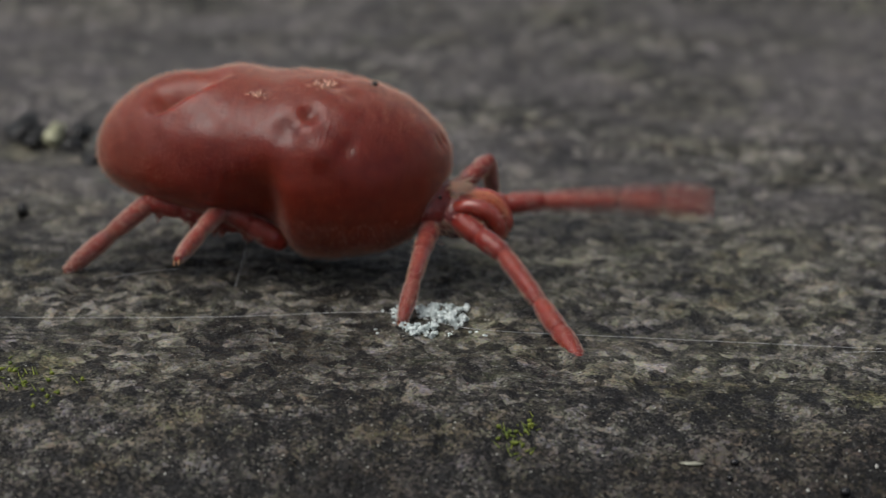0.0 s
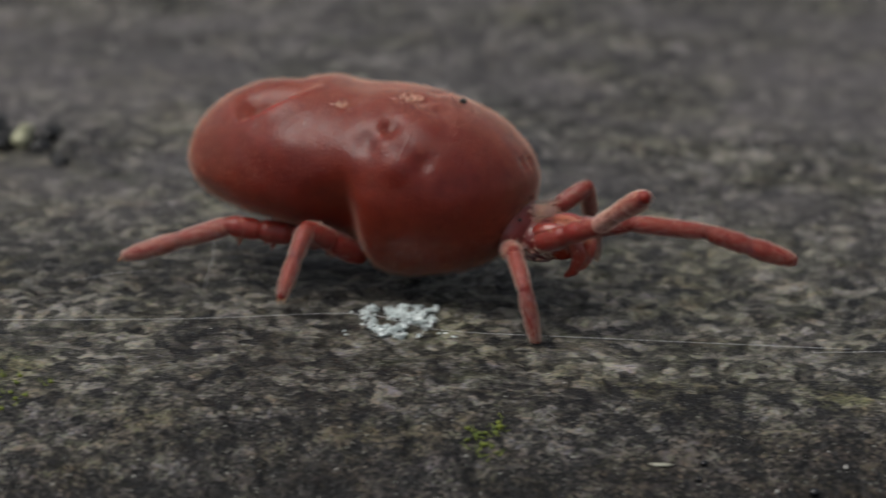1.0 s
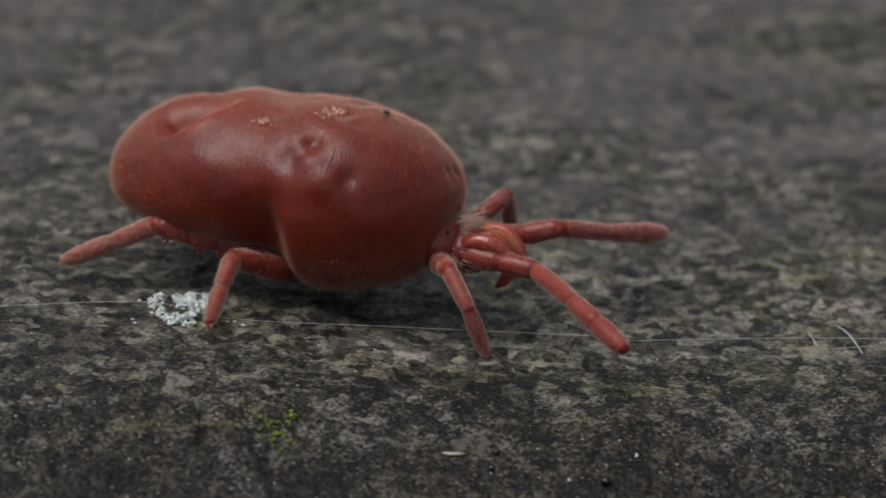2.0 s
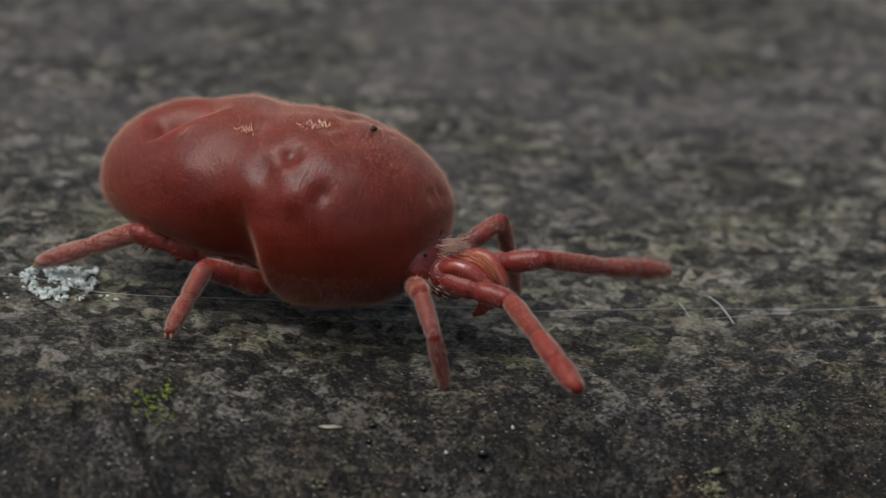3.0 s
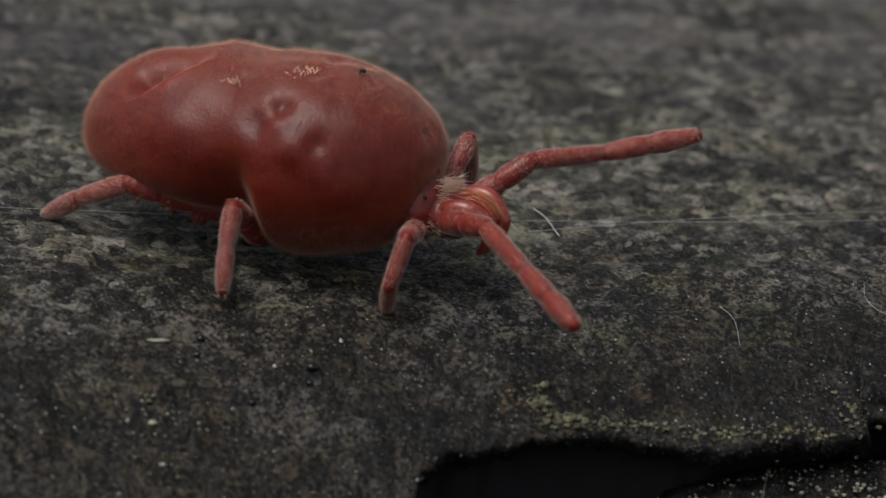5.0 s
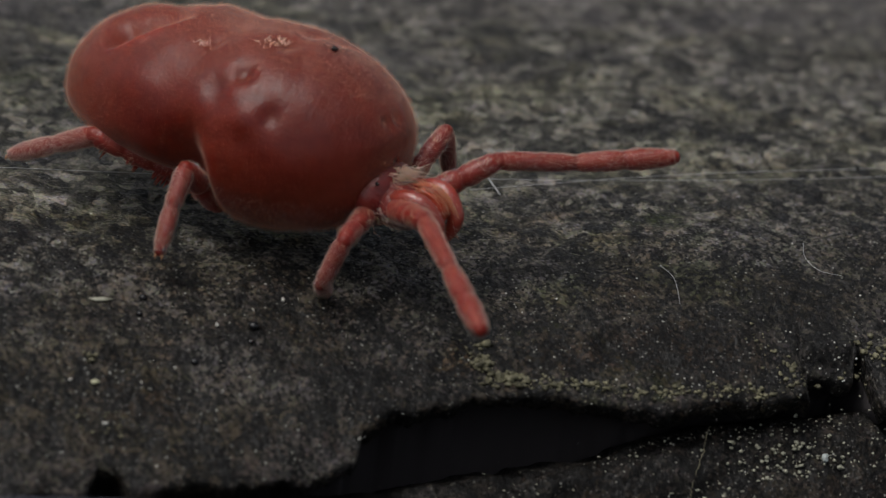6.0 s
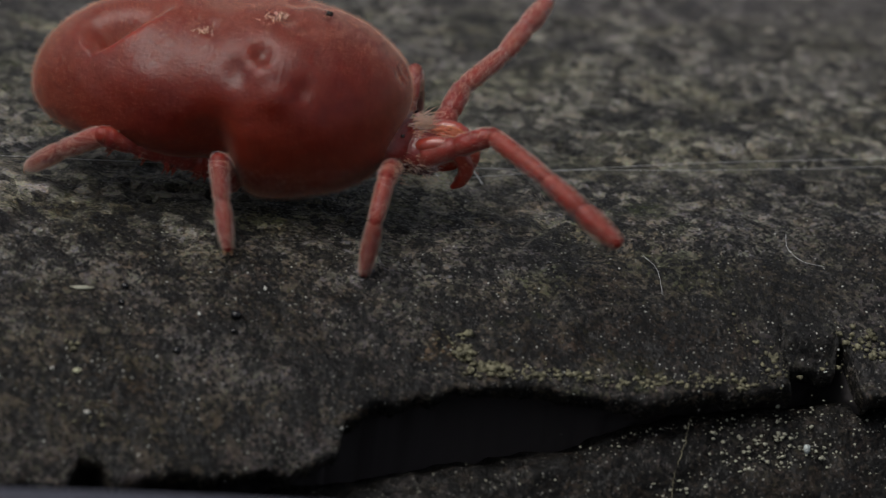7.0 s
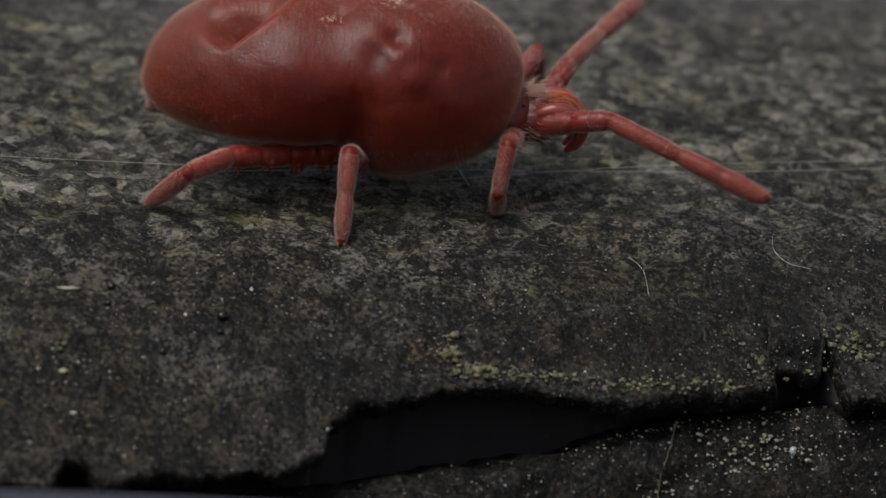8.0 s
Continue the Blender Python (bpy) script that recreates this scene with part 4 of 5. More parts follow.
def step(name, hip, rest, rows):
    """Keys a leg: rows of seconds and, for its three joints, the yaw and pitch of each in the mite's space."""
    leg, shin, foot, ln = LEGS[name]
    keys = ([], [], [])
    at = Vector((hip[0], hip[1], hip[2] + HIGH)) * MM
    for t, *a in rows:
        ways = [heading(a[i], a[i + 1]) for i in (0, 2, 4)]
        m = aim(at, rest, ways[0])
        inv = m.inverted()
        knee = Vector((ln[0] * MM, 0, 0))
        local = [inv.to_3x3() @ w for w in ways[1:]]
        keys[0].append((t, m))
        keys[1].append((t, aim(knee, 0, local[0])))
        keys[2].append((t, aim(knee + local[0] * ln[1] * MM, 0, local[1])))
    for ob, rows_ in zip((leg, shin, foot), keys):
        walk(ob, rows_)


def motions():
    walk(mite, [(t, pose(x * MM, y * MM, z * MM, roll, -pitch, yaw)) for t, x, y, z, yaw, pitch, roll in (
        (0, -1.892, -1.120, 0.276, -13.86, -0.82, -1.78),
        (0.2, -1.691, -1.165, 0.308, -18.63, -1.59, -1.80),
        (0.4, -1.386, -1.357, 0.340, -20.43, -2.33, -1.01),
        (0.5, -1.274, -1.427, 0.335, -19.17, -1.93, -0.30),
        (0.6, -0.989, -1.272, 0.317, -21.52, -2.54, -2.30),
        (0.8, -0.773, -1.421, 0.274, -21.28, -0.94, -1.37),
        (1, -0.590, -1.535, 0.261, -22.54, -1.34, -2.93),
        (1.1, -0.476, -1.564, 0.251, -23.37, -1.18, -3.63),
        (1.2, -0.362, -1.592, 0.240, -24.21, -1.01, -4.32),
        (1.3, -0.210, -1.722, 0.239, -25.21, -1.31, -4.50),
        (1.4, -0.058, -1.851, 0.238, -26.22, -1.62, -4.67),
        (1.5, 0.010, -1.854, 0.241, -27.51, -3.28, -4.67),
        (1.6, 0.225, -1.888, 0.225, -29.93, -1.22, -2.62),
        (1.8, 0.669, -2.191, 0.182, -25.74, 1.63, 0.54),
        (2, 0.940, -2.114, 0.140, -24.91, 1.05, -0.76),
        (2.2, 1.206, -2.291, 0.116, -21.18, -1.19, -1.90),
        (3.3, 2.283, -3.463, 0.092, -38.32, 0.78, -0.92),
        (3.5, 2.395, -3.501, 0.092, -38.06, -0.44, 0.52),
        (3.7, 2.568, -3.616, 0.070, -38.90, -0.20, -0.15),
        (3.9, 2.743, -3.637, 0.050, -36.54, 1.29, 0.53),
        (4, 2.829, -3.522, 0.042, -35.75, 0.29, 1.03),
        (4.2, 3.113, -3.734, 0.006, -35.53, 1.39, 0.82),
        (4.4, 3.181, -3.727, 0.001, -35.28, 0.90, 0.61),
        (4.5, 3.236, -3.680, 0.006, -37.45, -0.02, 1.03),
        (4.7, 3.423, -3.787, -0.025, -34.90, -0.30, 0.93),
        (4.9, 3.677, -3.921, -0.045, -35.15, 2.09, 2.28),
        (5, 3.797, -4.028, -0.052, -34.90, 3.52, 2.46),
        (5.2, 3.971, -4.168, -0.051, -36.99, 2.06, 0.40),
        (6.3, 3.981, -4.569, 0.044, -46.15, -1.03, 0.44),
        (6.5, 3.886, -4.298, 0.043, -41.12, -3.70, 2.13),
        (6.7, 3.909, -4.263, -0.002, -37.89, 2.22, 1.32),
        (6.9, 3.943, -4.035, -0.024, -31.39, 0.80, 1.55),
        (7, 4.147, -3.990, -0.044, -23.50, 2.95, 3.25),
        (7.2, 4.227, -3.814, -0.037, -20.41, 0.11, 2.99),
        (7.5, 4.737, -3.535, -0.027, -10.19, 3.81, 3.29),
        (7.7, 5.089, -3.512, -0.007, -6.94, 3.28, 3.11),
        (8, 5.514, -3.618, -0.003, -9.61, 3.46, 2.77),
    )])
    step("N1", (2.15, -0.22, -0.42), -25, (
        (0, -36, -15, -46, -24, -51, -20),
        (0.2, -13, 1, -45, -22, -56, -24),
        (0.4, -0, -4, -37, -20, -41, -24),
        (0.5, 17, 5, -34, 12, -38, 18),
        (0.6, -3, -3, -20, -19, -23, -29),
        (0.8, 5, 3, -27, -19, -36, -40),
        (0.9, -2, 14, -42, 3, -46, -7),
        (1, -9, 24, -58, 24, -54, 25),
        (1.05, -20, 19, -48, -5, -48, -6),
        (1.1, -30, 13, -37, -33, -41, -38),
        (1.2, 15, 11, -6, -2, -11, -2),
        (1.25, -20, 5, -28, -17, -33, -19),
        (1.3, -53, -3, -52, -29, -59, -33),
        (1.4, -40, 4, -50, -21, -66, -20),
        (1.5, -42, 8, -52, -28, -56, -27),
        (1.6, -38, 1, -53, -28, -64, -32),
        (1.8, -27, -6, -47, -24, -53, -35),
        (2, -5, -4, -44, -6, -39, -13),
        (2.2, -11, 9, -40, 3, -33, 10),
        (2.4, 15, 11, -6, -2, -11, -2),
        (2.6, -42, 8, -52, -28, -56, -27),
        (2.8, -27, -6, -47, -24, -53, -35),
        (3, -5, -4, -44, -6, -39, -13),
        (3.15, -35, 5, -33, -36, -51, -44),
        (3.3, -36, 10, -53, -10, -54, -12),
        (3.5, -35, 5, -33, -36, -51, -44),
        (3.7, -17, 10, -40, -4, -41, -4),
        (3.9, -18, 6, -30, -25, -32, -42),
        (4, -23, 6, -18, -27, -17, -34),
        (4.2, -15, 5, -28, -29, -46, -36),
        (4.4, -26, 8, -41, -22, -46, -17),
        (4.5, -33, 8, -33, -40, -48, -54),
        (4.7, -26, 5, -46, -19, -47, -22),
        (4.9, -23, 4, -31, -33, -51, -46),
        (5, -35, 13, -38, -13, -38, -13),
        (5.2, -41, -8, -42, -39, -63, -51),
        (5.4, -23, 6, -18, -27, -17, -34),
        (5.6, -26, 8, -41, -22, -46, -17),
        (5.8, -26, 5, -46, -19, -47, -22),
        (6, -35, 13, -38, -13, -38, -13),
        (6.15, -23, 4, -31, -33, -51, -46),
        (6.225, 18, 25, -29, -12, -40, -18),
        (6.3, 69, 32, -27, 10, -32, 10),
        (6.4, 32, 37, -32, -3, -34, -16),
        (6.5, -4, 30, -37, -16, -37, -42),
        (6.7, -12, 21, -46, -27, -50, -45),
        (6.9, 11, 43, -53, -25, -70, -37),
        (7, -1, 23, -37, -14, -25, -28),
        (7.2, 7, 26, -26, -10, -21, -15),
        (7.5, 3, 16, -30, -12, -51, -33),
        (7.7, -4, 9, -53, -11, -61, -38),
        (8, -24, 13, -27, -17, -25, -18),
    ))
    step("N2", (1.88, -0.34, -0.50), -75, (
        (0, -85, -10, -87, -24, -91, -38),
        (0.2, -82, -1, -90, -26, -101, -50),
        (0.4, -87, 7, -105, -28, -141, -58),
        (0.5, -92, 5, -112, -27, -148, -55),
        (0.6, -107, -14, -115, -25, -125, -35),
        (0.8, -60, 4, -50, -28, -30, -58),
        (1, -64, 11, -53, -31, -19, -71),
        (1.1, -60, -28, -60, -28, -60, -28),
        (1.2, -67, 14, -62, -35, -21, -82),
        (1.3, -67, -15, -67, -30, -66, -46),
        (1.4, -69, 20, -78, -43, 129, -72),
        (1.5, -69, 24, -85, -43, 131, -65),
        (1.6, -70, 19, -94, -45, 136, -59),
        (1.8, -96, 8, -135, -34, 149, -50),
        (2, -58, 8, -39, -37, 31, -69),
        (2.2, -72, 20, -63, -37, 46, -80),
        (2.4, -69, 10, -61, -31, -37, -70),
        (2.6, -73, 20, -81, -48, 116, -63),
        (2.8, -102, 3, -144, -36, 142, -46),
        (3, -55, 9, -40, -41, 56, -75),
        (3.15, -73, 10, -101, -44, 153, -62),
        (3.3, -67, 8, -80, -41, -173, -77),
        (3.5, -72, 14, -96, -39, 169, -66),
        (3.7, -75, 9, -101, -38, 177, -64),
        (3.9, -87, 3, -111, -33, -162, -58),
        (4, -92, 4, -117, -30, -163, -54),
        (4.1, -69, 8, -77, -38, -136, -81),
        (4.2, -48, 7, -20, -44, 83, -61),
        (4.4, -54, 12, -30, -46, 90, -63),
        (4.5, -52, 15, -25, -46, 97, -59),
        (4.7, -61, 19, -46, -44, 94, -68),
        (4.9, -67, 16, -73, -53, 118, -57),
        (5, -75, 10, -104, -56, 121, -47),
        (5.2, -83, 6, -129, -54, 119, -39),
        (5.3, -88, 2, -122, -41, 155, -56),
        (5.4, -97, -2, -128, -36, 173, -53),
        (5.5, -71, 1, -91, -52, 144, -66),
        (5.6, -45, -4, -9, -63, 116, -45),
        (5.8, -51, -9, -23, -75, 123, -34),
        (6, -78, -11, -138, -66, 119, -29),
        (6.15, -66, -15, -118, -78, 122, -28),
        (6.3, -60, -8, -68, -65, 128, -57),
        (6.5, -49, 5, -4, -68, 124, -26),
        (6.7, -58, -1, -40, -69, 116, -42),
        (6.9, -69, 14, -68, -47, 107, -73),
        (7, -84, 10, -93, -35, -133, -76),
        (7.2, -74, 24, -49, -37, 62, -65),
        (7.35, -70, 18, -36, -37, 63, -57),
        (7.5, -65, 3, -22, -48, 78, -46),
        (7.6, -74, 8, -34, -48, 75, -48),
        (7.7, -87, 14, -63, -52, 75, -54),
        (8, -99, 12, -115, -60, 88, -44),
    ))
    step("N3", (0.25, -0.62, -0.72), -105, (
        (0, -164, 31, -107, -23, -108, -27),
        (0.2, -164, 27, -98, -18, -96, -20),
        (0.4, -162, 23, -111, -17, -112, -20),
        (0.5, -171, 35, -115, -5, -118, -5),
        (0.6, -171, 36, -106, -4, -107, -4),
        (0.8, -121, 32, -82, -38, -78, -40),
        (1, -129, 29, -88, -37, -85, -40),
        (1.1, -120, 12, -123, -42, -123, -45),
        (1.2, -150, 14, -90, -28, -87, -31),
        (1.3, -123, 8, -128, -39, -128, -41),
        (1.4, -147, 16, -113, -28, -113, -31),
        (1.5, -145, 12, -119, -29, -120, -32),
        (1.6, -145, 15, -120, -24, -121, -27),
        (1.8, -93, 39, -87, -44, -84, -46),
        (2, -122, 22, -86, -30, -84, -31),
        (2.2, -138, 17, -106, -25, -105, -27),
        (2.4, -150, 14, -90, -28, -87, -31),
        (2.6, -145, 12, -119, -29, -120, -32),
        (2.8, -93, 39, -87, -44, -84, -46),
        (3, -122, 22, -86, -30, -84, -31),
        (3.075, -117, 30, -110, -44, -114, -53),
        (3.15, -112, 37, -144, -49, -168, -58),
        (3.3, -116, 33, -79, -37, -76, -39),
        (3.5, -112, 37, -144, -49, -168, -58),
        (3.7, -114, 34, -137, -45, -155, -54),
        (3.9, -96, 35, -176, -57, 139, -52),
        (3.95, -93, 38, -118, -63, -141, -78),
        (4, -90, 40, -75, -47, -72, -49),
        (4.2, -106, 32, -78, -37, -76, -39),
        (4.4, -115, 28, -83, -31, -81, -32),
        (4.5, -115, 27, -82, -31, -79, -32),
        (4.7, -126, 22, -89, -28, -87, -30),
        (4.9, -130, 25, -95, -20, -93, -20),
        (5, -91, 43, -77, -45, -72, -48),
        (5.2, -106, 38, -78, -43, -75, -46),
        (5.4, -90, 40, -75, -47, -72, -49),
        (5.6, -115, 28, -83, -31, -81, -32),
        (5.8, -126, 22, -89, -28, -87, -30),
        (6, -91, 43, -77, -45, -72, -48),
        (6.15, -130, 25, -95, -20, -93, -20),
        (6.225, -115, 35, -100, -47, -99, -52),
        (6.3, -96, 43, -117, -74, -143, -82),
        (6.5, -89, 46, -87, -61, -84, -67),
        (6.7, -93, 43, -91, -58, -90, -63),
        (6.9, -96, 38, -95, -44, -94, -48),
        (7, -87, 40, -69, -49, -65, -52),
        (7.2, -92, 33, -79, -48, -77, -50),
        (7.5, -106, 17, -126, -29, -125, -31),
        (7.7, -89, 34, -76, -46, -73, -48),
        (8, -99, 32, -99, -49, -98, -51),
    ))
    step("N4", (0.1, -0.4, -0.66), -150, (
        (0, -162, 13, -171, -42, -171, -42),
        (0.2, -156, 8, -170, -34, -170, -34),
        (0.4, -159, 19, 154, -53, 154, -53),
        (0.5, -160, 18, 161, -49, 161, -49),
        (0.6, -156, 13, -175, -42, -175, -42),
        (0.8, -155, 11, -171, -28, -171, -28),
        (1, -156, 6, -167, -21, -167, -21),
        (1.1, -156, 6, -167, -34, -167, -34),
        (1.2, -137, 32, -122, -22, 132, -35),
        (1.3, -156, 10, -170, -40, -170, -40),
        (1.4, -135, 33, -127, 2, 149, -28),
        (1.5, -135, 33, -119, -18, 142, -38),
        (1.6, -153, 23, 159, -51, 159, -51),
        (1.8, -156, 19, 172, -30, 172, -30),
        (2, -157, 16, -180, -26, -180, -26),
        (2.2, -135, 28, 140, -56, 140, -56),
        (2.4, -133, 32, 163, -37, 144, -37),
        (2.6, -133, 33, 171, -37, 151, -37),
        (2.8, -155, 20, 174, -29, 174, -29),
        (3, -155, 15, -173, -24, -173, -24),
        (3.15, -153, 22, 179, -27, 179, -27),
        (3.3, -154, 14, -167, -24, -167, -24),
        (3.5, -153, 28, -172, -32, -172, -32),
        (3.7, -153, 21, -136, -43, 135, -38),
        (3.9, -153, 20, -140, -29, 141, -38),
        (4, -154, 18, -160, -28, 161, -37),
        (4.2, -155, 14, -164, -19, -180, -26),
        (4.4, -156, 10, -172, -17, -172, -17),
        (4.5, -154, 10, -168, -20, -168, -20),
        (4.7, -140, 25, -165, -51, 130, -40),
        (4.9, -146, 23, -159, -31, 144, -38),
        (5, -154, 19, -172, -21, 160, -30),
        (5.2, -155, 14, -173, -20, -173, -20),
        (5.4, -154, 18, -164, -29, 165, -36),
        (5.6, -152, 11, -169, -16, -169, -16),
        (5.8, -153, 21, -150, -52, 132, -36),
        (6, -154, 18, 178, -24, 178, -24),
        (6.15, -154, 19, 172, -35, 172, -35),
        (6.3, -152, 21, 168, -45, 168, -45),
        (6.5, -177, 11, -109, -31, 137, -45),
        (6.7, -135, 29, 169, -43, 148, -41),
        (6.9, -139, 26, 155, -42, 155, -42),
        (7, -147, 23, 163, -28, 147, -33),
        (7.2, -150, 18, 169, -29, 151, -35),
        (7.5, -132, 28, -131, -39, 109, -51),
        (7.7, -142, 21, -136, -21, 134, -55),
        (8, -151, 9, -134, 0, 153, -43),
    ))
    step("F1", (2.2, 0.22, -0.38), 25, (
        (0, 14, 5, 8, 4, 9, 0),
        (0.0333, 14, 16, 9, 17, 11, 12),
        (0.1, 14, 15, 14, -6, 18, -18),
        (0.2, 19, 16, 16, 9, 17, 12),
        (0.4, 21, 11, 26, -4, 43, -14),
        (0.5, 22, 15, 29, -8, 48, -21),
        (0.6, 62, 12, 26, 23, 24, 21),
        (0.8, 22, 13, 27, -5, 28, -23),
        (1, 22, 8, 21, -4, 24, -17),
        (1.1, 22, 6, 34, -8, 41, -8),
        (1.2, 18, -2, 16, -7, 15, -7),
        (1.3, 38, 16, 25, -10, 19, -15),
        (1.4, 29, 34, 28, 33, 31, 43),
        (1.5, 23, 11, 18, -4, 17, -9),
        (1.6, 28, 13, 26, -6, 19, -20),
        (1.8, 30, 10, 51, 11, 47, 25),
        (2, 17, 11, 65, -15, 71, -13),
        (2.2, 29, 13, 65, -13, 61, -7),
        (2.4, 18, -2, 16, -7, 15, -7),
        (2.6, 23, 11, 18, -4, 17, -9),
        (2.8, 30, 10, 51, 11, 47, 25),
        (3, 17, 11, 65, -15, 71, -13),
        (3.15, 24, 28, 61, -11, 60, -24),
        (3.3, 47, 40, 58, 13, 45, 26),
        (3.5, 24, 28, 61, -11, 60, -24),
        (3.7, 29, 29, 63, -11, 51, -27),
        (3.9, 17, 15, 62, -13, 68, -7),
        (4, 26, 35, 73, -8, 60, -30),
        (4.2, 15, 35, 63, -12, 64, -22),
        (4.4, 38, 27, 55, 4, 56, 8),
        (4.5, 32, 18, 49, -10, 54, -17),
        (4.7, 42, 9, 39, -16, 33, -11),
        (4.9, 45, 14, 53, 2, 39, 19),
        (5, 50, 25, 50, -4, 34, 7),
        (5.2, -9, 36, 66, -7, 56, -13),
        (5.4, 26, 35, 73, -8, 60, -30),
        (5.6, 38, 27, 55, 4, 56, 8),
        (5.8, 42, 9, 39, -16, 33, -11),
        (6, 50, 25, 50, -4, 34, 7),
        (6.15, 45, 14, 53, 2, 39, 19),
        (6.3, 60, 72, 69, -3, 57, -12),
        (6.5, 42, 42, 63, -7, 71, -17),
        (6.7, 23, 48, 73, 6, 76, 16),
        (6.9, 37, 56, 81, -13, 79, -18),
        (7, 79, 22, 70, 7, 71, 18),
        (7.2, 81, 25, 67, -3, 67, -18),
        (7.5, 58, 21, 45, 4, 45, 4),
        (7.7, 35, 6, 30, -13, 27, -6),
        (8, 63, 16, 63, 3, 59, 5),
    ))
    step("F2", (1.8, 0.42, -0.45), 75, (
        (0, 56, 28, 94, -49, 95, -51),
        (0.2, 70, 27, 104, -49, 106, -51),
        (0.4, 85, 27, 103, -53, 105, -55),
        (0.5, 45, 45, 96, -66, 99, -68),
        (0.6, 30, 25, 84, -51, 86, -53),
        (0.8, 43, 27, 92, -54, 94, -55),
        (1, 47, 30, 97, -52, 99, -54),
        (1.1, 64, 11, 86, -40, 87, -41),
        (1.2, 68, 26, 102, -47, 104, -48),
        (1.3, 80, 10, 96, -36, 97, -37),
        (1.4, 86, 24, 105, -43, 106, -45),
        (1.5, 68, 34, 98, -50, 100, -51),
        (1.6, 34, 23, 83, -50, 84, -53),
        (1.8, 53, 20, 98, -58, 101, -60),
        (2, 64, 24, 99, -54, 101, -56),
        (2.2, 73, 30, 99, -51, 100, -53),
        (2.4, 68, 26, 102, -47, 104, -48),
        (2.6, 68, 34, 98, -50, 100, -51),
        (2.8, 53, 20, 98, -58, 101, -60),
        (3, 64, 24, 99, -54, 101, -56),
        (3.15, 79, 27, 97, -54, 98, -56),
        (3.3, 64, 24, 92, -54, 94, -56),
        (3.5, 79, 27, 97, -54, 98, -56),
        (3.7, 79, 33, 101, -56, 102, -58),
        (3.9, 78, 33, 106, -60, 108, -62),
        (4, 85, 33, 107, -59, 108, -61),
        (4.2, 97, 32, 108, -56, 110, -58),
        (4.4, 61, 34, 89, -58, 90, -60),
        (4.5, 67, 33, 91, -55, 92, -57),
        (4.7, 68, 36, 90, -55, 91, -57),
        (4.9, 78, 31, 106, -57, 108, -59),
        (5, 88, 32, 112, -60, 114, -62),
        (5.2, 97, 35, 120, -56, 121, -57),
        (5.4, 85, 33, 107, -59, 108, -61),
        (5.6, 61, 34, 89, -58, 90, -60),
        (5.8, 68, 36, 90, -55, 91, -57),
        (6, 88, 32, 112, -60, 114, -62),
        (6.15, 78, 31, 106, -57, 108, -59),
        (6.3, 53, 37, 99, -55, 101, -57),
        (6.5, 95, 42, 85, 12, 110, -45),
        (6.7, 96, 42, 108, -65, 109, -67),
        (6.9, 94, 45, 98, -63, 99, -65),
        (7, 90, 34, 98, -63, 99, -65),
        (7.2, 74, 32, 88, -57, 89, -59),
        (7.5, 75, 20, 76, -58, 76, -60),
        (7.7, 61, 19, 79, -57, 80, -59),
        (8, 56, 28, 81, -64, 82, -66),
    ))
    step("F3", (0.25, 0.62, -0.72), 105, (
        (0, 171, 36, 106, -4, 107, -4),
        (0.2, 121, 32, 82, -38, 78, -40),
        (0.4, 129, 29, 88, -37, 85, -40),
        (0.5, 120, 12, 123, -42, 123, -45),
        (0.6, 150, 14, 90, -28, 87, -31),
        (0.8, 123, 8, 128, -39, 128, -41),
        (1, 147, 16, 113, -28, 113, -31),
        (1.1, 145, 12, 119, -29, 120, -32),
        (1.2, 145, 15, 120, -24, 121, -27),
        (1.3, 93, 39, 87, -44, 84, -46),
        (1.4, 122, 22, 86, -30, 84, -31),
        (1.5, 138, 17, 106, -25, 105, -27),
        (1.6, 116, 33, 79, -37, 76, -39),
        (1.8, 112, 37, 144, -49, 168, -58),
        (2, 114, 34, 137, -45, 155, -54),
        (2.2, 96, 35, 176, -57, -139, -52),
        (2.3, 123, 27, 140, -44, 159, -51),
        (2.4, 145, 15, 120, -24, 121, -27),
        (2.6, 138, 17, 106, -25, 105, -27),
        (2.8, 112, 37, 144, -49, 168, -58),
        (3, 114, 34, 137, -45, 155, -54),
        (3.15, 106, 32, 78, -37, 76, -39),
        (3.3, 90, 40, 75, -47, 72, -49),
        (3.5, 106, 32, 78, -37, 76, -39),
        (3.7, 115, 28, 83, -31, 81, -32),
        (3.9, 115, 27, 82, -31, 79, -32),
        (4, 126, 22, 89, -28, 87, -30),
        (4.2, 130, 25, 95, -20, 93, -20),
        (4.4, 91, 43, 77, -45, 72, -48),
        (4.5, 106, 38, 78, -43, 75, -46),
        (4.7, 96, 43, 117, -74, 143, -82),
        (4.9, 89, 46, 87, -61, 84, -67),
        (5, 93, 43, 91, -58, 90, -63),
        (5.2, 96, 38, 95, -44, 94, -48),
        (5.4, 126, 22, 89, -28, 87, -30),
        (5.6, 91, 43, 77, -45, 72, -48),
        (5.8, 96, 43, 117, -74, 143, -82),
        (6, 93, 43, 91, -58, 90, -63),
        (6.15, 89, 46, 87, -61, 84, -67),
        (6.3, 87, 40, 69, -49, 65, -52),
        (6.5, 92, 33, 79, -48, 77, -50),
        (6.7, 106, 17, 126, -29, 125, -31),
        (6.9, 89, 34, 76, -46, 73, -48),
        (7, 99, 32, 99, -49, 98, -51),
        (7.2, 164, 31, 107, -23, 108, -27),
        (7.5, 164, 27, 98, -18, 96, -20),
        (7.7, 162, 23, 111, -17, 112, -20),
        (8, 171, 35, 115, -5, 118, -5),
    ))
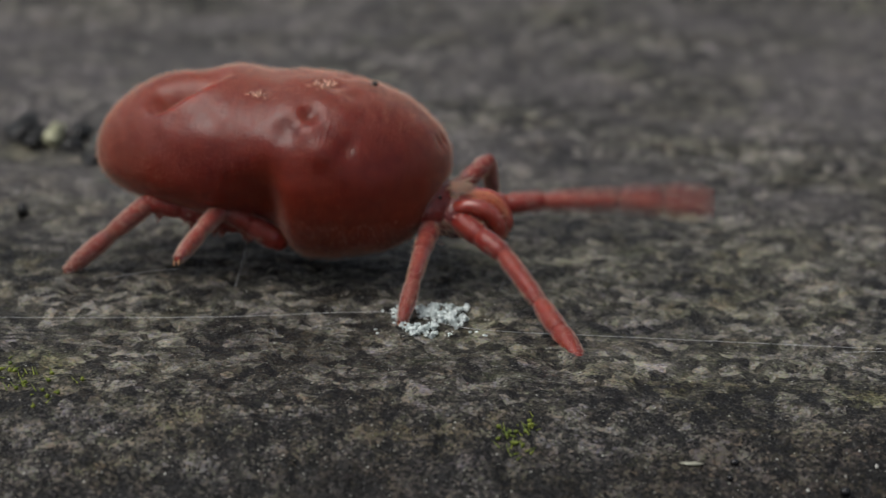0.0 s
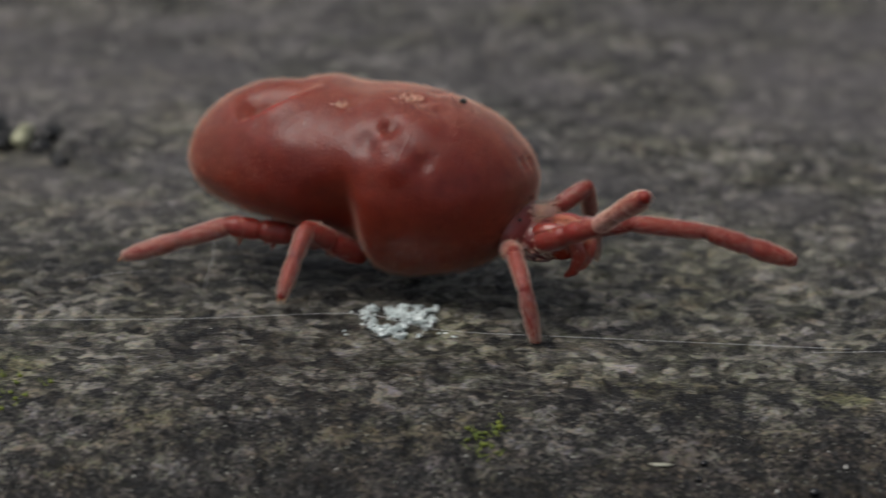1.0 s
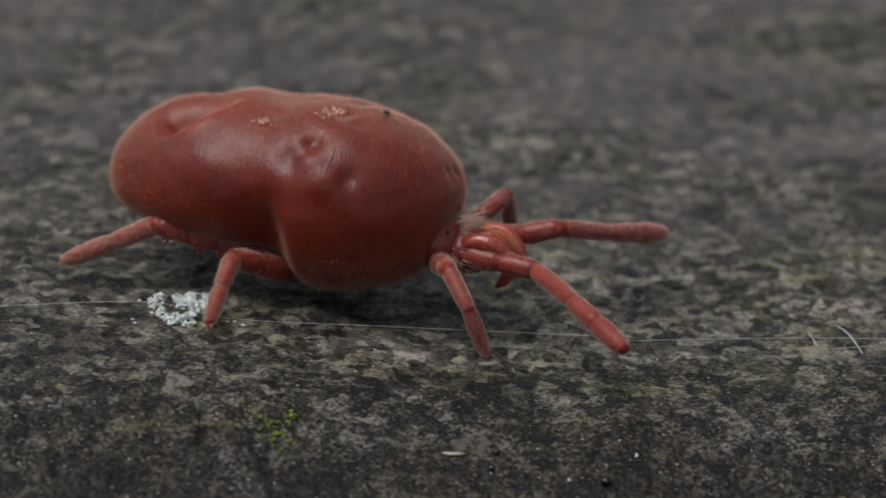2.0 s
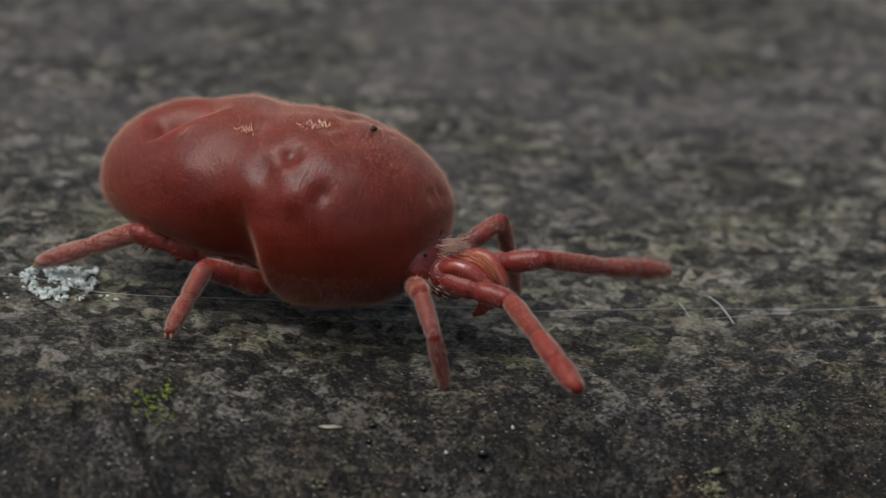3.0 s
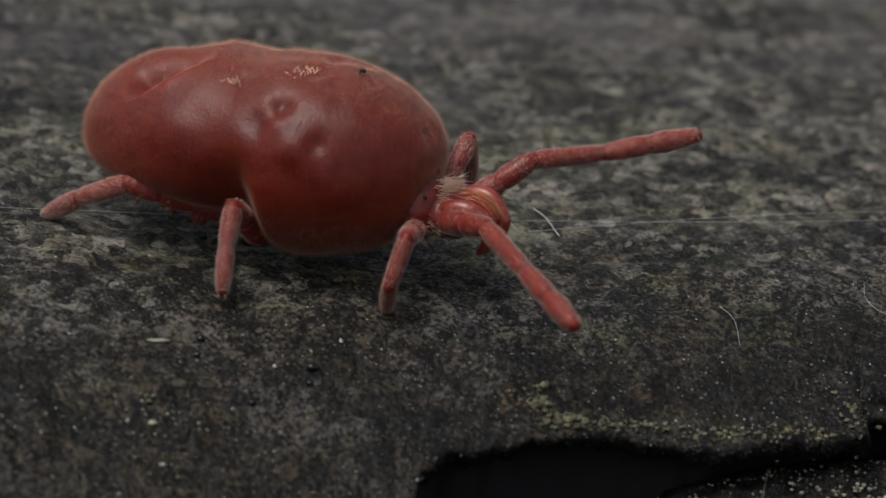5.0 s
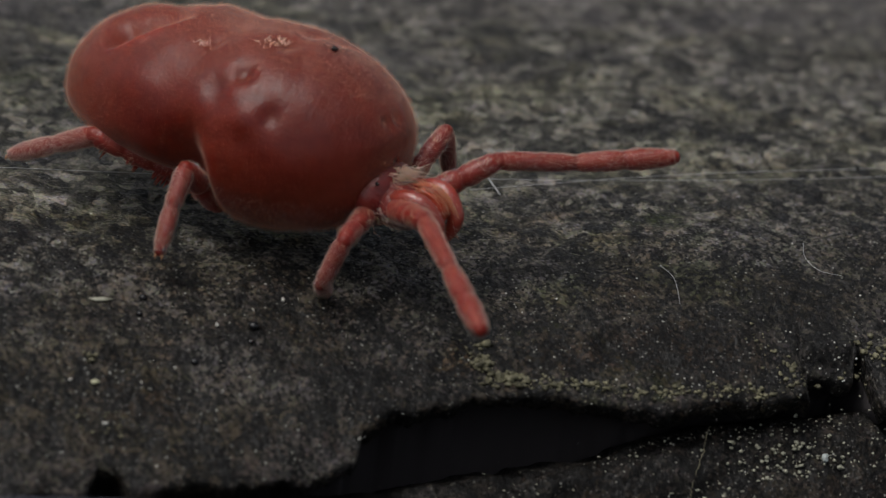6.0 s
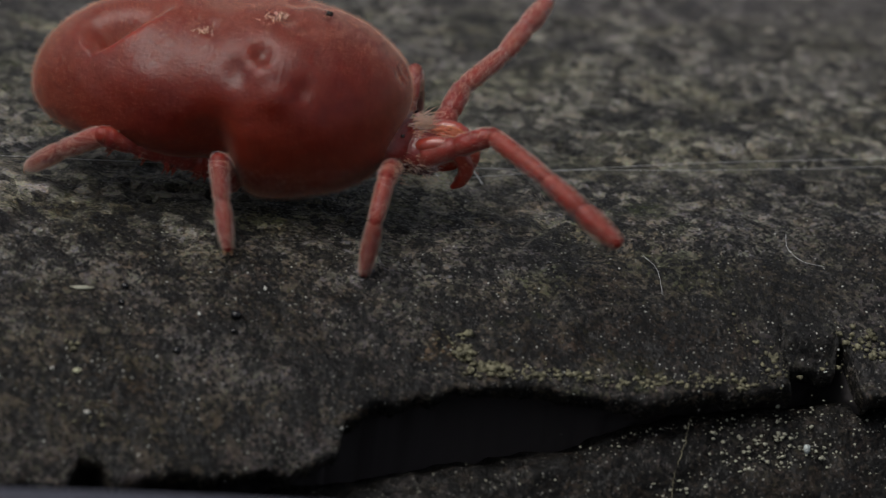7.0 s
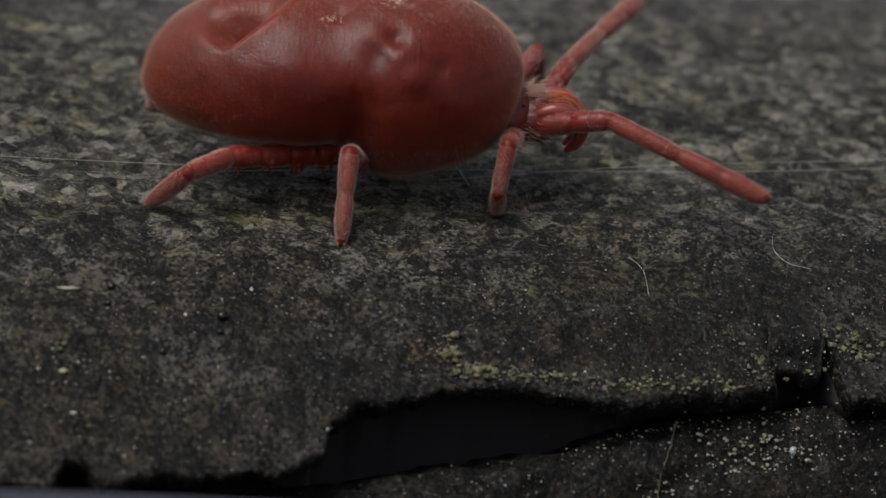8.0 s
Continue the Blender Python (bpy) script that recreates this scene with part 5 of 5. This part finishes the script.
    step("F4", (-0.05, 0.78, -0.66), 135, (
        (0, 156, 17, 157, -29, 159, -30),
        (0.2, 157, 11, 154, -21, 156, -22),
        (0.4, 154, 12, 151, -35, 151, -37),
        (0.5, 128, 42, -167, -40, -160, -39),
        (0.6, 153, 17, 150, -42, 151, -44),
        (0.8, 126, 43, -175, -21, -172, -19),
        (1, 126, 43, -174, -39, -170, -39),
        (1.1, 135, 36, -174, -55, -168, -56),
        (1.2, 146, 31, 176, -31, -179, -32),
        (1.3, 151, 25, 167, -27, 170, -28),
        (1.4, 129, 37, -158, -61, -148, -62),
        (1.5, 151, 23, 163, -28, 165, -29),
        (1.6, 140, 35, 173, -30, 176, -30),
        (1.8, 134, 36, -172, -50, -166, -51),
        (2, 134, 34, -177, -41, -174, -42),
        (2.2, 140, 31, 174, -36, 175, -36),
        (2.4, 146, 31, 176, -31, -179, -32),
        (2.6, 151, 23, 163, -28, 165, -29),
        (2.8, 134, 36, -172, -50, -166, -51),
        (3, 134, 34, -177, -41, -174, -42),
        (3.15, 150, 19, 168, -19, 170, -19),
        (3.3, 149, 24, 166, -25, 168, -26),
        (3.5, 150, 19, 168, -19, 170, -19),
        (3.7, 148, 16, 170, -20, 172, -20),
        (3.9, 129, 37, -164, -51, -158, -52),
        (4, 133, 36, -178, -38, -175, -39),
        (4.2, 143, 32, 179, -28, -177, -28),
        (4.4, 150, 24, 167, -22, 170, -23),
        (4.5, 127, 39, -177, -48, -175, -49),
        (4.7, 126, 40, -171, -53, -167, -54),
        (4.9, 124, 41, -168, -44, -164, -45),
        (5, 132, 37, -167, -44, -161, -44),
        (5.2, 143, 33, -169, -31, -160, -30),
        (5.4, 133, 36, -178, -38, -175, -39),
        (5.6, 150, 24, 167, -22, 170, -23),
        (5.8, 126, 40, -171, -53, -167, -54),
        (6, 132, 37, -167, -44, -161, -44),
        (6.15, 124, 41, -168, -44, -164, -45),
        (6.3, 147, 27, -176, -31, -168, -31),
        (6.5, 130, 36, -158, -60, -147, -61),
        (6.7, 144, 29, -179, -50, -164, -53),
        (6.9, 147, 21, 169, -30, 173, -31),
        (7, 159, 18, 144, -36, 145, -38),
        (7.2, 158, 13, 145, -32, 145, -33),
        (7.5, 145, 31, -174, -57, -162, -59),
        (7.7, 148, 30, 180, -52, -170, -53),
        (8, 154, 21, 154, -43, 157, -45),
    ))


motions()
